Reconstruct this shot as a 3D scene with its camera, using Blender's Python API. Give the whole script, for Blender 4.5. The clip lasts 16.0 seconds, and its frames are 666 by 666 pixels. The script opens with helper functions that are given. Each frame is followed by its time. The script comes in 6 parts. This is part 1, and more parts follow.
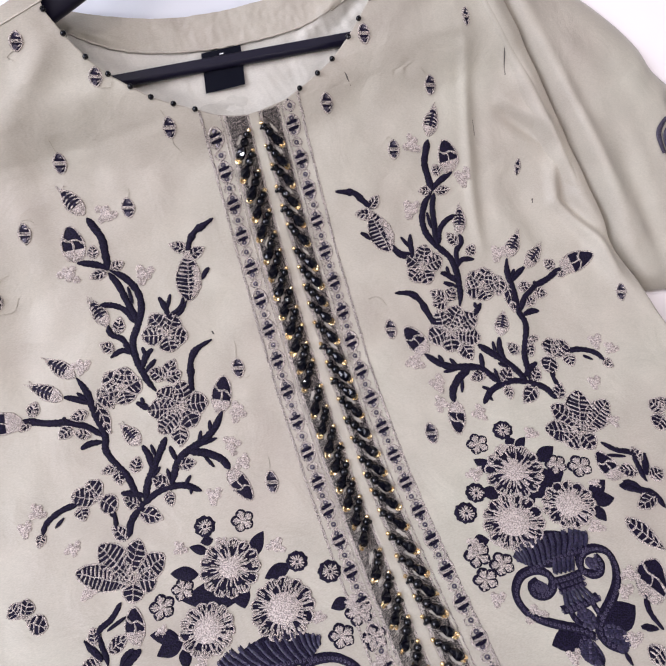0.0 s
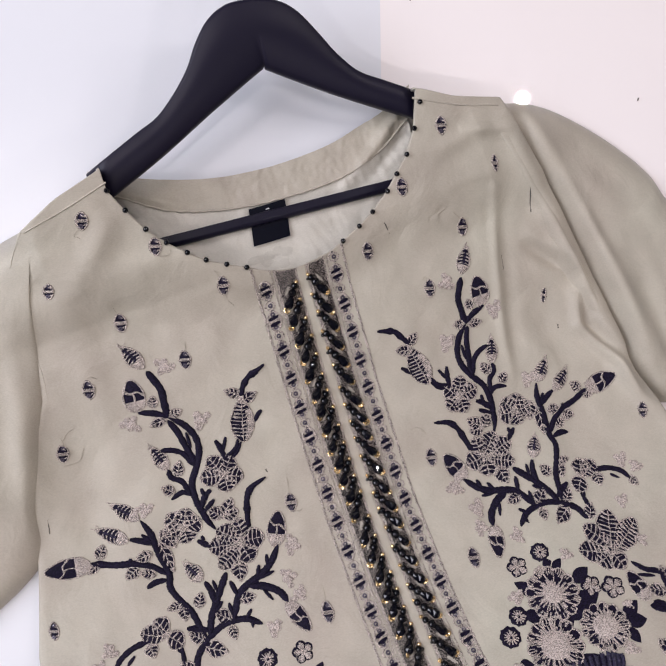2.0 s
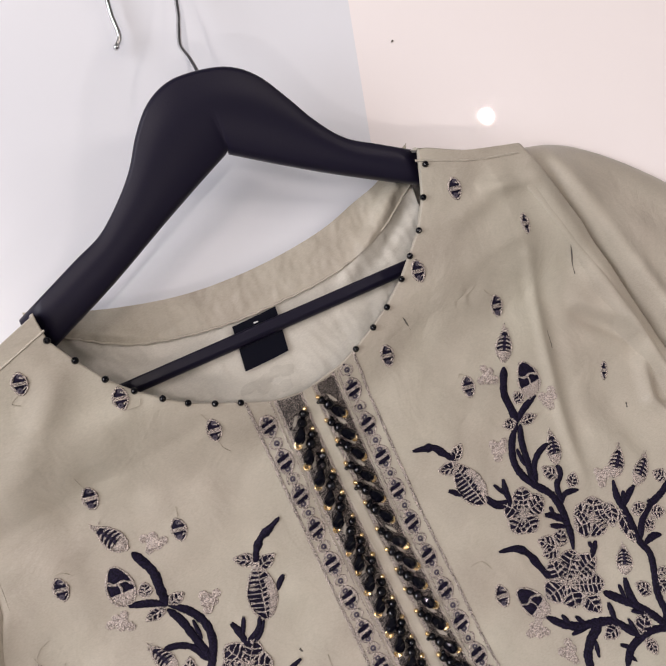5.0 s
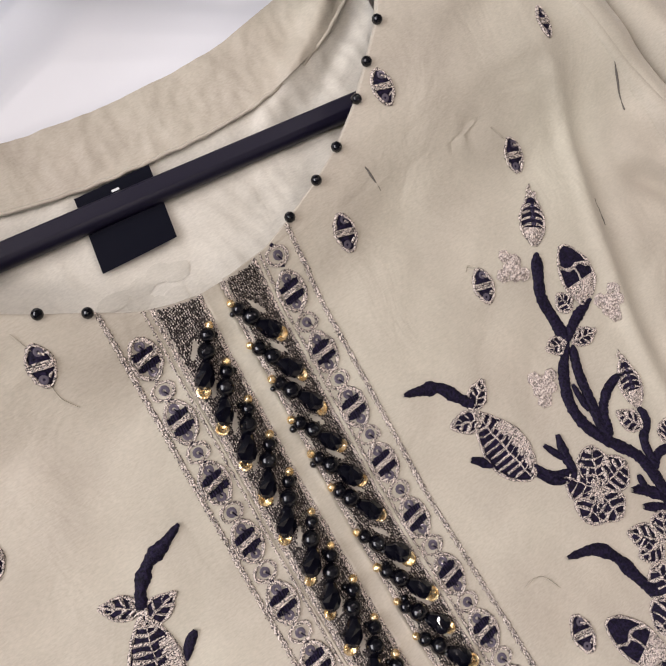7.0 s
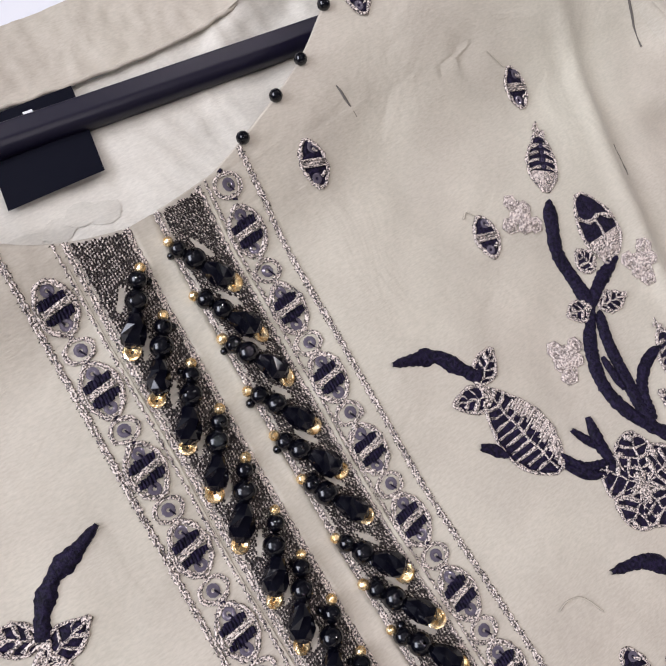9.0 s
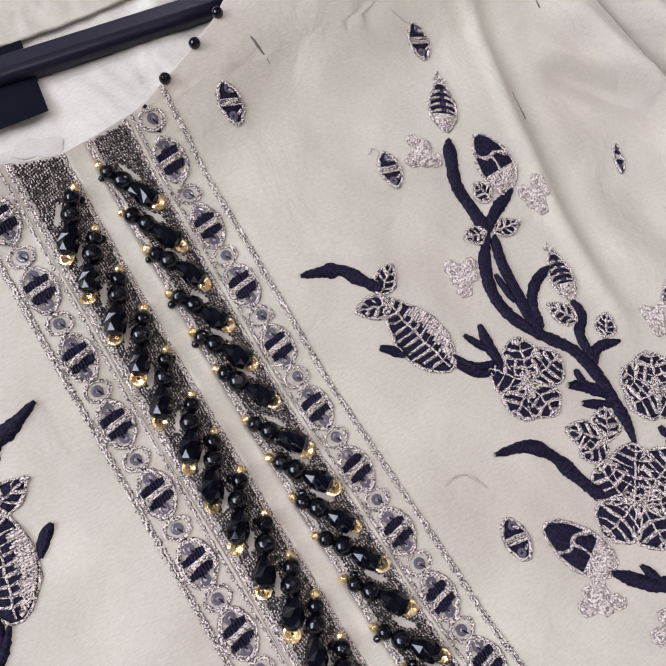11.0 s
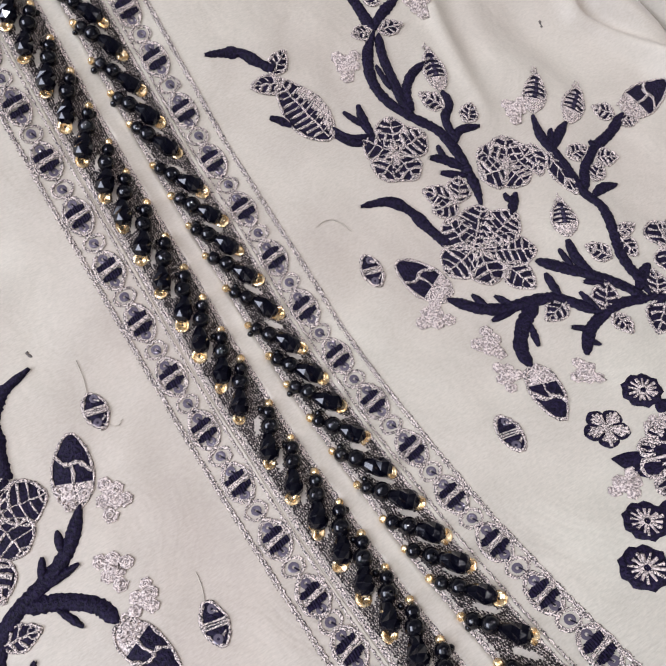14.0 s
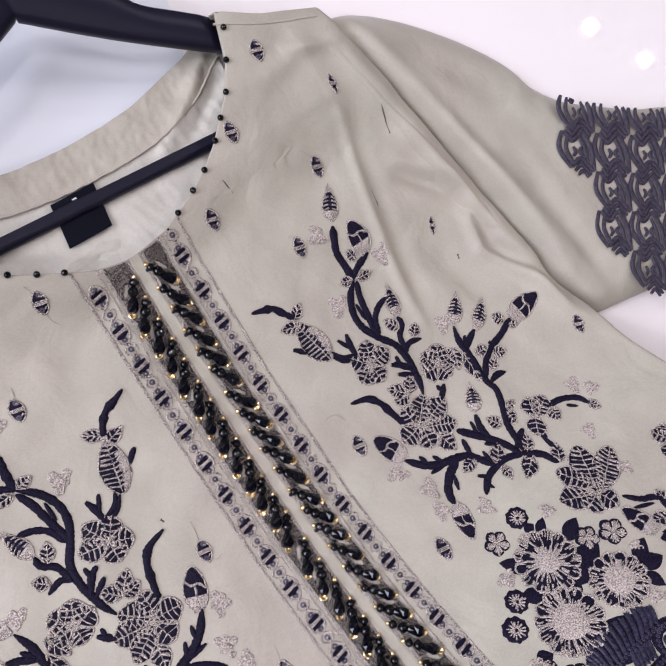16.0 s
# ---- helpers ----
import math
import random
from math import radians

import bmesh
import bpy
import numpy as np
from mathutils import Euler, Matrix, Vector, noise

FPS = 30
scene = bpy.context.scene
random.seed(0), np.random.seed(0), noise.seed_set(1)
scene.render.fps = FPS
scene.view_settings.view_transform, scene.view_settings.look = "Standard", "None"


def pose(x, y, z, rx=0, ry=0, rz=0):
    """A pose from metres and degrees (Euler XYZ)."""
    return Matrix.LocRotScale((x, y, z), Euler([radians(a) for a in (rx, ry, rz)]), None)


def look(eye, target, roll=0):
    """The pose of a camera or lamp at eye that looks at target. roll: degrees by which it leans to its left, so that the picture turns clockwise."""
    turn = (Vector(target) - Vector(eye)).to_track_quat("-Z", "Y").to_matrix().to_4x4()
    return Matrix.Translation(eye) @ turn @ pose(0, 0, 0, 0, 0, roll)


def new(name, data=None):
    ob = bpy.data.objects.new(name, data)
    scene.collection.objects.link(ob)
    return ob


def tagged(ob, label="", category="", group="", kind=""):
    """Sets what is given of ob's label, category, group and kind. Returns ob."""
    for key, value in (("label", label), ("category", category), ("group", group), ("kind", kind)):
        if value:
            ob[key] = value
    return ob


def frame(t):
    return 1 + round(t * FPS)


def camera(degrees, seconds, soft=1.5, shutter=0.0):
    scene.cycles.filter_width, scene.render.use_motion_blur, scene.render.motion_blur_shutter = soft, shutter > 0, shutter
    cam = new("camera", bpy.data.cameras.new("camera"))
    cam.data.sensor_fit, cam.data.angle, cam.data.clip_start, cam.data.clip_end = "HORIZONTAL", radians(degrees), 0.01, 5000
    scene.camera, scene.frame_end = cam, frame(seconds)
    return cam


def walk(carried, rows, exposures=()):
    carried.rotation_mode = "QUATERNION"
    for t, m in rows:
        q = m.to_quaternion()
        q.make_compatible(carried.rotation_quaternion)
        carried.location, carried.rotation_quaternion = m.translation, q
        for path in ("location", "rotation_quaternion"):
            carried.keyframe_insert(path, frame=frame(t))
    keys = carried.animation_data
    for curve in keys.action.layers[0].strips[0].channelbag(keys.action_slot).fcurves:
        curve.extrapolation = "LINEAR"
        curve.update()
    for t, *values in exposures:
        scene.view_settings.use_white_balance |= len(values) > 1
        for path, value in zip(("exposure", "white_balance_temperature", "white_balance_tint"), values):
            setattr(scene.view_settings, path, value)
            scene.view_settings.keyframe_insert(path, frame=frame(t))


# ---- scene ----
cam = camera(44.4, 16.0)
PATH = [
    (0, (-0.088, -0.096, 0.548), (0.247, -0.318, -1.412), 104.5),
    (0.5, (-0.098, -0.066, 0.557), (0.241, -0.307, -1.4), 106.1),
    (1, (-0.103, -0.027, 0.563), (0.236, -0.289, -1.391), 108.2),
    (1.5, (-0.097, 0.005, 0.561), (0.259, -0.262, -1.389), 106.6),
    (2, (-0.101, 0.022, 0.566), (0.272, -0.246, -1.38), 105.0),
    (2.5, (-0.1, 0.031, 0.563), (0.283, -0.24, -1.381), 104.2),
    (3, (-0.083, 0.047, 0.55), (0.304, -0.215, -1.395), 103.0),
    (3.5, (-0.064, 0.048, 0.518), (0.306, -0.21, -1.43), 103.5),
    (4, (-0.065, 0.072, 0.508), (0.312, -0.191, -1.438), 101.7),
    (4.2, (-0.069, 0.084, 0.506), (0.302, -0.179, -1.442), 100.9),
    (6.3, (-0.07, -0.015, 0.298), (0.513, -0.086, -1.614), 63.8),
    (6.5, (-0.066, -0.025, 0.285), (0.52, -0.087, -1.626), 62.6),
    (7, (-0.054, -0.03, 0.259), (0.555, -0.074, -1.646), 60.9),
    (7.5, (-0.054, -0.05, 0.219), (0.622, -0.056, -1.663), 57.8),
    (8, (-0.054, -0.054, 0.188), (0.657, 0.025, -1.679), 51.1),
    (8.5, (-0.045, -0.061, 0.194), (0.671, 0.07, -1.669), 46.5),
    (8.7, (-0.047, -0.063, 0.196), (0.677, 0.073, -1.663), 46.0),
    (10.8, (-0.054, -0.109, 0.227), (0.676, 0.083, -1.625), 40.9),
    (11, (-0.053, -0.113, 0.228), (0.667, 0.09, -1.627), 40.1),
    (11.5, (-0.047, -0.118, 0.236), (0.653, 0.092, -1.626), 38.9),
    (12, (-0.044, -0.129, 0.246), (0.647, 0.084, -1.619), 38.4),
    (12.5, (-0.049, -0.143, 0.248), (0.622, 0.06, -1.625), 38.8),
    (13, (-0.058, -0.15, 0.258), (0.594, 0.015, -1.626), 41.4),
    (13.5, (-0.061, -0.171, 0.263), (0.558, -0.057, -1.636), 45.9),
    (14, (-0.067, -0.189, 0.278), (0.527, -0.129, -1.63), 50.9),
    (14.5, (-0.066, -0.181, 0.304), (0.534, -0.173, -1.603), 56.5),
    (15, (-0.076, -0.142, 0.392), (0.542, -0.309, -1.503), 71.7),
    (15.3, (-0.08, -0.11, 0.434), (0.557, -0.324, -1.45), 74.1),
    (15.5, (-0.075, -0.083, 0.453), (0.556, -0.325, -1.43), 75.8),
    (16, (-0.085, -0.042, 0.461), (0.556, -0.299, -1.416), 75.7),
]
EXPOSURES = [(0, 0.36, 6145, 20), (1.5, 0.14, 6240, 20), (2.2, -0.02, 6440, 19), (2.5, -0.05, 6480, 19), (3.5, -0.13, 6740, 18), (4.2, -0.13, 6780, 18), (6.4, 0.22, 6880, 18), (7, 0.30, 6780, 18), (8.7, 0.40, 6280, 18), (10.8, 0.49, 6010, 18), (14.5, 0.48, 6010, 19), (15.1, 0.46, 6080, 20), (16, 0.2, 6100, 21)]
walk(cam, [(t, look(eye, target, roll)) for t, eye, target, roll in PATH], EXPOSURES)

# ---- room light ----
world = bpy.data.worlds.new("world")
scene.world = world
world.use_nodes = True
world.node_tree.nodes["Background"].inputs[0].default_value = (0.80, 0.86, 1.0, 1)
world.node_tree.nodes["Background"].inputs[1].default_value = 0.3
CEILING = 2.30


def disc_lamp(x, y, power, radius=0.021):
    lamp = bpy.data.lights.new("downlight_and_fill", "AREA")
    lamp.shape, lamp.size, lamp.energy, lamp.color = "DISK", radius * 2, power, (1.0, 0.95, 0.90)
    ob = new("downlight_and_fill", lamp)
    ob.location = (x, y, CEILING - 0.02)
    return ob


# first three stand where the table mirrors them; the other six are added fill
for lx, ly in ((1.44, 0.19), (2.60, -0.05), (2.76, -0.30), (-1.1, 0.9), (-1.2, -0.9), (0.1, 1.5), (0.3, -1.6), (-0.4, 0.2), (1.3, 1.5)):
    disc_lamp(lx, ly, 7.0)
# added large cool fill lamp without a seen source, beside the hanger's end
side_fill = bpy.data.lights.new("unseen_side_fill", "AREA")
side_fill.shape, side_fill.size, side_fill.size_y, side_fill.energy, side_fill.color = "RECTANGLE", 2.6, 1.5, 92.0, (0.90, 0.95, 1.0)
side_fill_ob = new("unseen_side_fill", side_fill)
side_fill_ob.matrix_world = look((-2.35, 1.15, 1.70), (0.0, 0.0, 0.0))


# ---- materials ----
def material(name, color, rough=0.6, metal=0.0, **more):
    m = bpy.data.materials.new(name)
    m.use_nodes = True
    b = m.node_tree.nodes["Principled BSDF"]
    b.inputs["Base Color"].default_value = (*color, 1)
    b.inputs["Roughness"].default_value = rough
    b.inputs["Metallic"].default_value = metal
    for key, value in more.items():
        b.inputs[key.replace("_", " ")].default_value = value
    return m


def tex(m, kind, scale, detail=3.0, stretch=None, coords="Object"):
    n = m.node_tree.nodes
    t = n.new(kind)
    t.inputs["Scale"].default_value = scale
    if kind == "ShaderNodeTexNoise":
        t.inputs["Detail"].default_value = detail
    c = n.new("ShaderNodeTexCoord")
    if stretch:
        mp = n.new("ShaderNodeMapping")
        mp.inputs["Scale"].default_value = stretch
        mp.inputs["Rotation"].default_value = (0, 0, 0.3)
        m.node_tree.links.new(c.outputs[coords], mp.inputs[0])
        m.node_tree.links.new(mp.outputs[0], t.inputs["Vector"])
    else:
        m.node_tree.links.new(c.outputs[coords], t.inputs["Vector"])
    return t


def ramp_color(m, fac, stops):
    n = m.node_tree.nodes
    r = n.new("ShaderNodeValToRGB")
    while len(r.color_ramp.elements) < len(stops):
        r.color_ramp.elements.new(0.5)
    for e, (p, c) in zip(r.color_ramp.elements, stops):
        e.position, e.color = p, (*c, 1)
    m.node_tree.links.new(fac, r.inputs[0])
    m.node_tree.links.new(r.outputs[0], n["Principled BSDF"].inputs["Base Color"])
    return r


def bump(m, height, strength, distance, chain=None):
    n = m.node_tree.nodes
    b = n.new("ShaderNodeBump")
    b.inputs["Strength"].default_value = strength
    b.inputs["Distance"].default_value = distance
    m.node_tree.links.new(height, b.inputs["Height"])
    if chain:
        m.node_tree.links.new(chain.outputs[0], b.inputs["Normal"])
    m.node_tree.links.new(b.outputs[0], n["Principled BSDF"].inputs["Normal"])
    return b


def cloth_material(name, low, high, rough=0.55):
    m = material(name, low, rough, Sheen_Weight=0.25, Sheen_Roughness=0.4)
    big = tex(m, "ShaderNodeTexNoise", 10.0, 7.0)
    ramp_color(m, big.outputs[0], [(0.30, low), (0.72, high)])
    n, links = m.node_tree.nodes, m.node_tree.links
    grain = tex(m, "ShaderNodeTexNoise", 700.0, 2.0, (1.0, 3.0, 1.0))
    stain = tex(m, "ShaderNodeTexNoise", 42.0, 5.0)
    for source, low_v, high_v in ((grain, 0.92, 1.07), (stain, 0.93, 1.06)):
        span = n.new("ShaderNodeMapRange")
        span.inputs["From Min"].default_value, span.inputs["From Max"].default_value = 0.3, 0.7
        span.inputs["To Min"].default_value, span.inputs["To Max"].default_value = low_v, high_v
        links.new(source.outputs[0], span.inputs["Value"])
        mix = n.new("ShaderNodeMix")
        mix.data_type, mix.blend_type = "RGBA", "MULTIPLY"
        mix.inputs[0].default_value = 1.0
        base = n["Principled BSDF"].inputs["Base Color"]
        links.new(base.links[0].from_socket, mix.inputs[6])
        links.new(span.outputs[0], mix.inputs[7])
        links.new(mix.outputs[2], base)
    wrinkle = tex(m, "ShaderNodeTexNoise", 30.0, 4.0)
    wrinkle.inputs["Distortion"].default_value = 0.6
    first = bump(m, wrinkle.outputs[0], 0.42, 0.005)
    weave = tex(m, "ShaderNodeTexNoise", 420.0, 1.0, (1.0, 7.0, 1.0))
    bump(m, weave.outputs[0], 0.20, 0.0004, first)
    return m


sage_cloth = cloth_material("sage_crepe", (0.400, 0.350, 0.290), (0.452, 0.426, 0.347))
lining_cloth = cloth_material("pale_lining", (0.49, 0.46, 0.40), (0.60, 0.575, 0.51))
faded_cloth = cloth_material("faded_print_cloth", (0.425, 0.40, 0.345), (0.535, 0.51, 0.45))
satin = cloth_material("satin_strip", (0.40, 0.355, 0.30), (0.45, 0.415, 0.35), 0.5)


def thread_material(name, stops, rough, metal, scale, spec=0.5):
    m = material(name, stops[0][1], rough, metal, Specular_IOR_Level=spec)
    grain = tex(m, "ShaderNodeTexNoise", scale, 2.0)
    ramp_color(m, grain.outputs[0], stops)
    bump(m, grain.outputs[0], 0.9, 0.0006)
    return m


navy_thread = thread_material("navy_thread", [(0.38, (0.0025, 0.0017, 0.007)), (0.66, (0.014, 0.0095, 0.031))], 0.55, 0.0, 1100, 0.12)
silver_thread = thread_material("silver_thread", [(0.42, (0.035, 0.028, 0.030)), (0.49, (0.36, 0.305, 0.275)), (0.58, (0.80, 0.70, 0.63))], 0.42, 0.12, 2200)
cream_thread = thread_material("cream_thread", [(0.38, (0.22, 0.185, 0.17)), (0.60, (0.66, 0.57, 0.515))], 0.5, 0.15, 1300)
sequin_navy = thread_material("navy_sequin", [(0.40, (0.006, 0.005, 0.016)), (0.68, (0.030, 0.025, 0.066))], 0.28, 0.1, 900, 0.45)
bead_black = material("black_glass_bead", (0.0012, 0.0012, 0.003), 0.13, 0.0, Specular_IOR_Level=0.5)
bead_facet = material("faceted_glass_bead", (0.0015, 0.0015, 0.004), 0.06, 0.0, Specular_IOR_Level=0.5)
ring_sequin = material("lilac_ring_sequin", (0.075, 0.062, 0.11), 0.22, 0.3)
clear_sequin = material("clear_violet_sequin", (0.115, 0.10, 0.13), 0.16, 0.25, Coat_Weight=0.4)
dark_thread = thread_material("dark_brown_thread", [(0.40, (0.010, 0.008, 0.009)), (0.62, (0.060, 0.048, 0.045))], 0.6, 0.0, 1500, 0.2)
gold = thread_material("gold_bead", [(0.40, (0.80, 0.50, 0.20)), (0.60, (1.0, 0.80, 0.48))], 0.26, 0.85, 700)
hanger_plastic = material("matt_black_plastic", (0.008, 0.0065, 0.019), 0.42, Specular_IOR_Level=0.26)
bump(hanger_plastic, tex(hanger_plastic, "ShaderNodeTexNoise", 900.0, 2.0).outputs[0], 0.12, 0.0004)
bar_plastic = material("ribbed_black_plastic", (0.007, 0.006, 0.017), 0.34, Specular_IOR_Level=0.30)
steel = material("polished_steel", (0.62, 0.62, 0.63), 0.18, 1.0)
label_cloth = material("black_satin_label", (0.0025, 0.003, 0.008), 0.55, Specular_IOR_Level=0.08)
bump(label_cloth, tex(label_cloth, "ShaderNodeTexNoise", 900.0, 1.0, (1.0, 6.0, 1.0)).outputs[0], 0.2, 0.0004)
white_print = material("white_print", (0.7, 0.7, 0.7), 0.6)


def glossy_board(name, low, high, rough):
    m = material(name, low, rough)
    cloud = tex(m, "ShaderNodeTexNoise", 3.0, 4.0)
    ramp_color(m, cloud.outputs[0], [(0.35, low), (0.65, high)])
    return m


white_gloss = glossy_board("pinkish_white_gloss", (0.90, 0.842, 0.83), (0.92, 0.866, 0.855), 0.02)
grey_gloss = glossy_board("cool_grey_gloss", (0.72, 0.735, 0.775), (0.75, 0.765, 0.805), 0.30)
# for the unseen room round the table; grey keeps bead reflections dark
shell_grey = material("unseen_room_grey", (0.20, 0.20, 0.20), 0.8)
bump(shell_grey, tex(shell_grey, "ShaderNodeTexNoise", 60.0, 3.0).outputs[0], 0.15, 0.002)
lint_mat = material("dark_lint", (0.10, 0.09, 0.08), 0.9)
pale_lint = material("pale_thread", (0.42, 0.38, 0.31), 0.8)


# ---- mesh helpers: coordinates on the cloth are in millimetres ----
TABLE = -0.018


def fold(x, y, x0, y0, x1, y1, width, height):
    """A soft ridge (or groove, height < 0) along a line on the cloth."""
    dx, dy = x1 - x0, y1 - y0
    t = ((x - x0) * dx + (y - y0) * dy) / (dx * dx + dy * dy)
    tc = min(1.0, max(0.0, t))
    d = math.hypot(x - x0 - tc * dx, y - y0 - tc * dy)
    end = math.sin(math.pi * min(1.0, max(0.0, (t + 0.15) / 1.3))) if -0.15 < t < 1.15 else 0.0
    return height * end * math.exp(-(d / width) ** 2)


# creases of the shoulder and sleeve, millimetres
ARMHOLE = ((191, 48), (194, 20), (199, -8), (206, -36), (212, -66), (216, -90), (220, -115), (223, -148), (224, -172), (230, -194), (237, -208))
SLACK = ((199, -99), (194, -121), (203, -139), (214, -158), (218, -183))
RIDGE = ((158, 0), (146, -47), (134, -101), (128, -133))
SOFT = ((176, -51), (200, -77), (204, -92))


def crease(x, y, line, width, height):
    """A fold that follows a bent line and dies out at its ends."""
    best, where, n = 1e9, 0.0, len(line) - 1
    for i in range(n):
        (x0, y0), (x1, y1) = line[i], line[i + 1]
        dx, dy = x1 - x0, y1 - y0
        t = min(1.0, max(0.0, ((x - x0) * dx + (y - y0) * dy) / (dx * dx + dy * dy)))
        d = math.hypot(x - x0 - t * dx, y - y0 - t * dy)
        if d < best:
            best, where = d, (i + t) / n
    if best > 3 * width:
        return 0.0
    return height * math.sin(math.pi * (0.1 + 0.85 * where)) ** 0.6 * math.exp(-(best / width) ** 2)


def relief(x, y):
    """Height of the cloth in millimetres, without the lie of the lower part."""
    h = 1.6 * noise.noise((x * 0.02, y * 0.02, 0.3)) + 1.0 * noise.noise((x * 0.055, y * 0.05, 2.7)) + 1.0 * abs(noise.noise((x * 0.035, y * 0.03, 7.7)))
    if x > 110:
        h += crease(x, y, RIDGE, 4.0, 2.8) + crease(x - 9, y, RIDGE, 7.0, -2.0)
        h += crease(x + 7, y, ARMHOLE, 9.0, 7.5) + crease(x, y, SLACK, 4.8, 5.5) + crease(x - 8, y + 3, SLACK, 5.0, -6.0)
        h += crease(x, y, SOFT, 5.5, -5.0) + crease(x - 2, y - 9, SOFT, 5.0, 3.5)
        h += fold(x, y, 148, 50, 182, 38, 4.0, 3.0) + fold(x, y, 120, 40, 165, 46, 6.0, 2.0)
        h += fold(x, y, 160, -95, 186, -150, 12.0, -3.0) + fold(x, y, 62, -22, 122, 2, 5.0, -1.6)
    if x < -60:
        h += fold(x, y, -150, 40, -162, -60, 12.0, 2.6) + fold(x, y, -205, -30, -230, -110, 10.0, 3.5)
        h += fold(x, y, -110, 70, -150, 30, 8.0, 2.4) + fold(x, y, -130, 40, -60, 30, 9.0, 1.8)
        h += fold(x, y, -180, -60, -205, -160, 14.0, -3.5) + fold(x, y, -185, 60, -140, 20, 12.0, -2.5)
    return h


def clamp(v):
    return min(1.0, max(0.0, v))


def neck_rise(x, y):
    """How far the hanger lifts the neck and shoulders, metres."""
    start = -26.0 + 20.0 * clamp((-x - 50) / 70)
    u = clamp((y - start) / 42)
    up = 12.0 * u * u * (3 - 2 * u) + max(0.0, y - 8) * (0.12 + 0.17 * clamp((-x - 40) / 50))
    return up / 1000 * clamp((235 - x) / 75) * clamp((240 + x) / 80)


def lie(x, y):
    """The lie of the front, metres (x, y in millimetres): raised over the hanger, slack below it, rising towards the hem."""
    d = max(0.0, -150.0 - y) / 1000
    rise = 3.2 * d * d if d < 0.2 else 3.2 * 0.04 + 1.28 * (d - 0.2)
    k = min(abs(x), 170.0) / 140
    return rise + neck_rise(x, y) - 0.005 * math.exp(-((y + 95) / 50) ** 2) - 0.005 * k * k * math.exp(-((y + 70) / 130) ** 2)


SQUASH = [0.0, 1.0]      # round motifs on the steep part: the row they are centred on, and their foreshortening


def lean(x, y, up):
    """Cloth that is lifted draws in a little towards the middle of the body."""
    f = up / 0.54
    return x + (-86 - x) * f, y + (-4 - y) * f


def on(x, y, h=0.0):
    """The place on the front of the cloth at x, y, h millimetres above it."""
    y = SQUASH[0] + (y - SQUASH[0]) * SQUASH[1]
    z = lie(x, y) + (relief(x, y) + h) / 1000
    x, y = lean(x, y, max(0.0, neck_rise(x, y) - 0.004 * clamp((y + 40) / 40)))
    return (x / 1000, y / 1000, z)


class Shape:
    """Collects vertices and faces, then becomes one mesh."""

    def __init__(self):
        self.v, self.f, self.m, self.smooth = [], [], [], True

    def grid(self, rows, mat=0, close=False):
        base, n = len(self.v), len(rows[0])
        for r in rows:
            self.v.extend(r)
        for i in range(len(rows) - 1):
            for j in range(n if close else n - 1):
                k = (j + 1) % n
                self.f.append((base + i * n + j, base + i * n + k, base + (i + 1) * n + k, base + (i + 1) * n + j))
                self.m.append(mat)

    def fan(self, ring, centre, mat=0):
        base = len(self.v)
        self.v.extend(ring)
        self.v.append(centre)
        n = len(ring)
        for j in range(n):
            self.f.append((base + j, base + (j + 1) % n, base + n))
            self.m.append(mat)

    def object(self, name, mats, parent=None, label=""):
        me = bpy.data.meshes.new(name)
        me.from_pydata([tuple(p) for p in self.v], [], self.f)
        for m in mats:
            me.materials.append(m)
        me.polygons.foreach_set("material_index", self.m)
        me.polygons.foreach_set("use_smooth", [self.smooth] * len(self.f))
        me.update()
        ob = new(name, me)
        ob.parent = parent
        if label:
            tagged(ob, label)
        return ob


def smooth_line(pts, steps=6):
    """A Catmull-Rom line through the points."""
    if len(pts) < 3:
        return [tuple(a + (b - a) * k / steps for a, b in zip(pts[0], pts[-1])) for k in range(steps + 1)]
    p = [tuple(2 * a - b for a, b in zip(pts[0], pts[1]))] + list(pts) + [tuple(2 * a - b for a, b in zip(pts[-1], pts[-2]))]
    line = []
    for i in range(1, len(p) - 2):
        for k in range(steps):
            t = k / steps
            line.append(tuple(0.5 * (2 * b + (c - a) * t + (2 * a - 5 * b + 4 * c - d) * t * t + (3 * b - a - 3 * c + d) * t ** 3)
                              for a, b, c, d in zip(p[i - 1], p[i], p[i + 1], p[i + 2])))
    line.append(tuple(pts[-1]))
    return line


def cord(shape, line, r, mat=0, lift=0.0, sides=5, rough=0.18, ends=True, taper=None):
    """A raised thread of radius r (mm) laid on the cloth along a line of (x, y)."""
    rows, n = [], len(line)
    for i, (x, y) in enumerate(line):
        a, b = line[max(0, i - 1)], line[min(n - 1, i + 1)]
        dx, dy = b[0] - a[0], b[1] - a[1]
        q = math.hypot(dx, dy) or 1.0
        nx, ny = -dy / q, dx / q
        rr = r * (1 + random.uniform(-rough, rough)) * (taper(i / (n - 1)) if taper else 1.0)
        c = on(x, y, lift)
        row = []
        for k in range(sides):
            w = 2 * math.pi * k / sides
            row.append((c[0] + nx * rr * math.cos(w) / 1000, c[1] + ny * rr * math.cos(w) / 1000, c[2] + rr * 0.8 * math.sin(w) / 1000))
        rows.append(row)
    shape.grid(rows, mat, True)


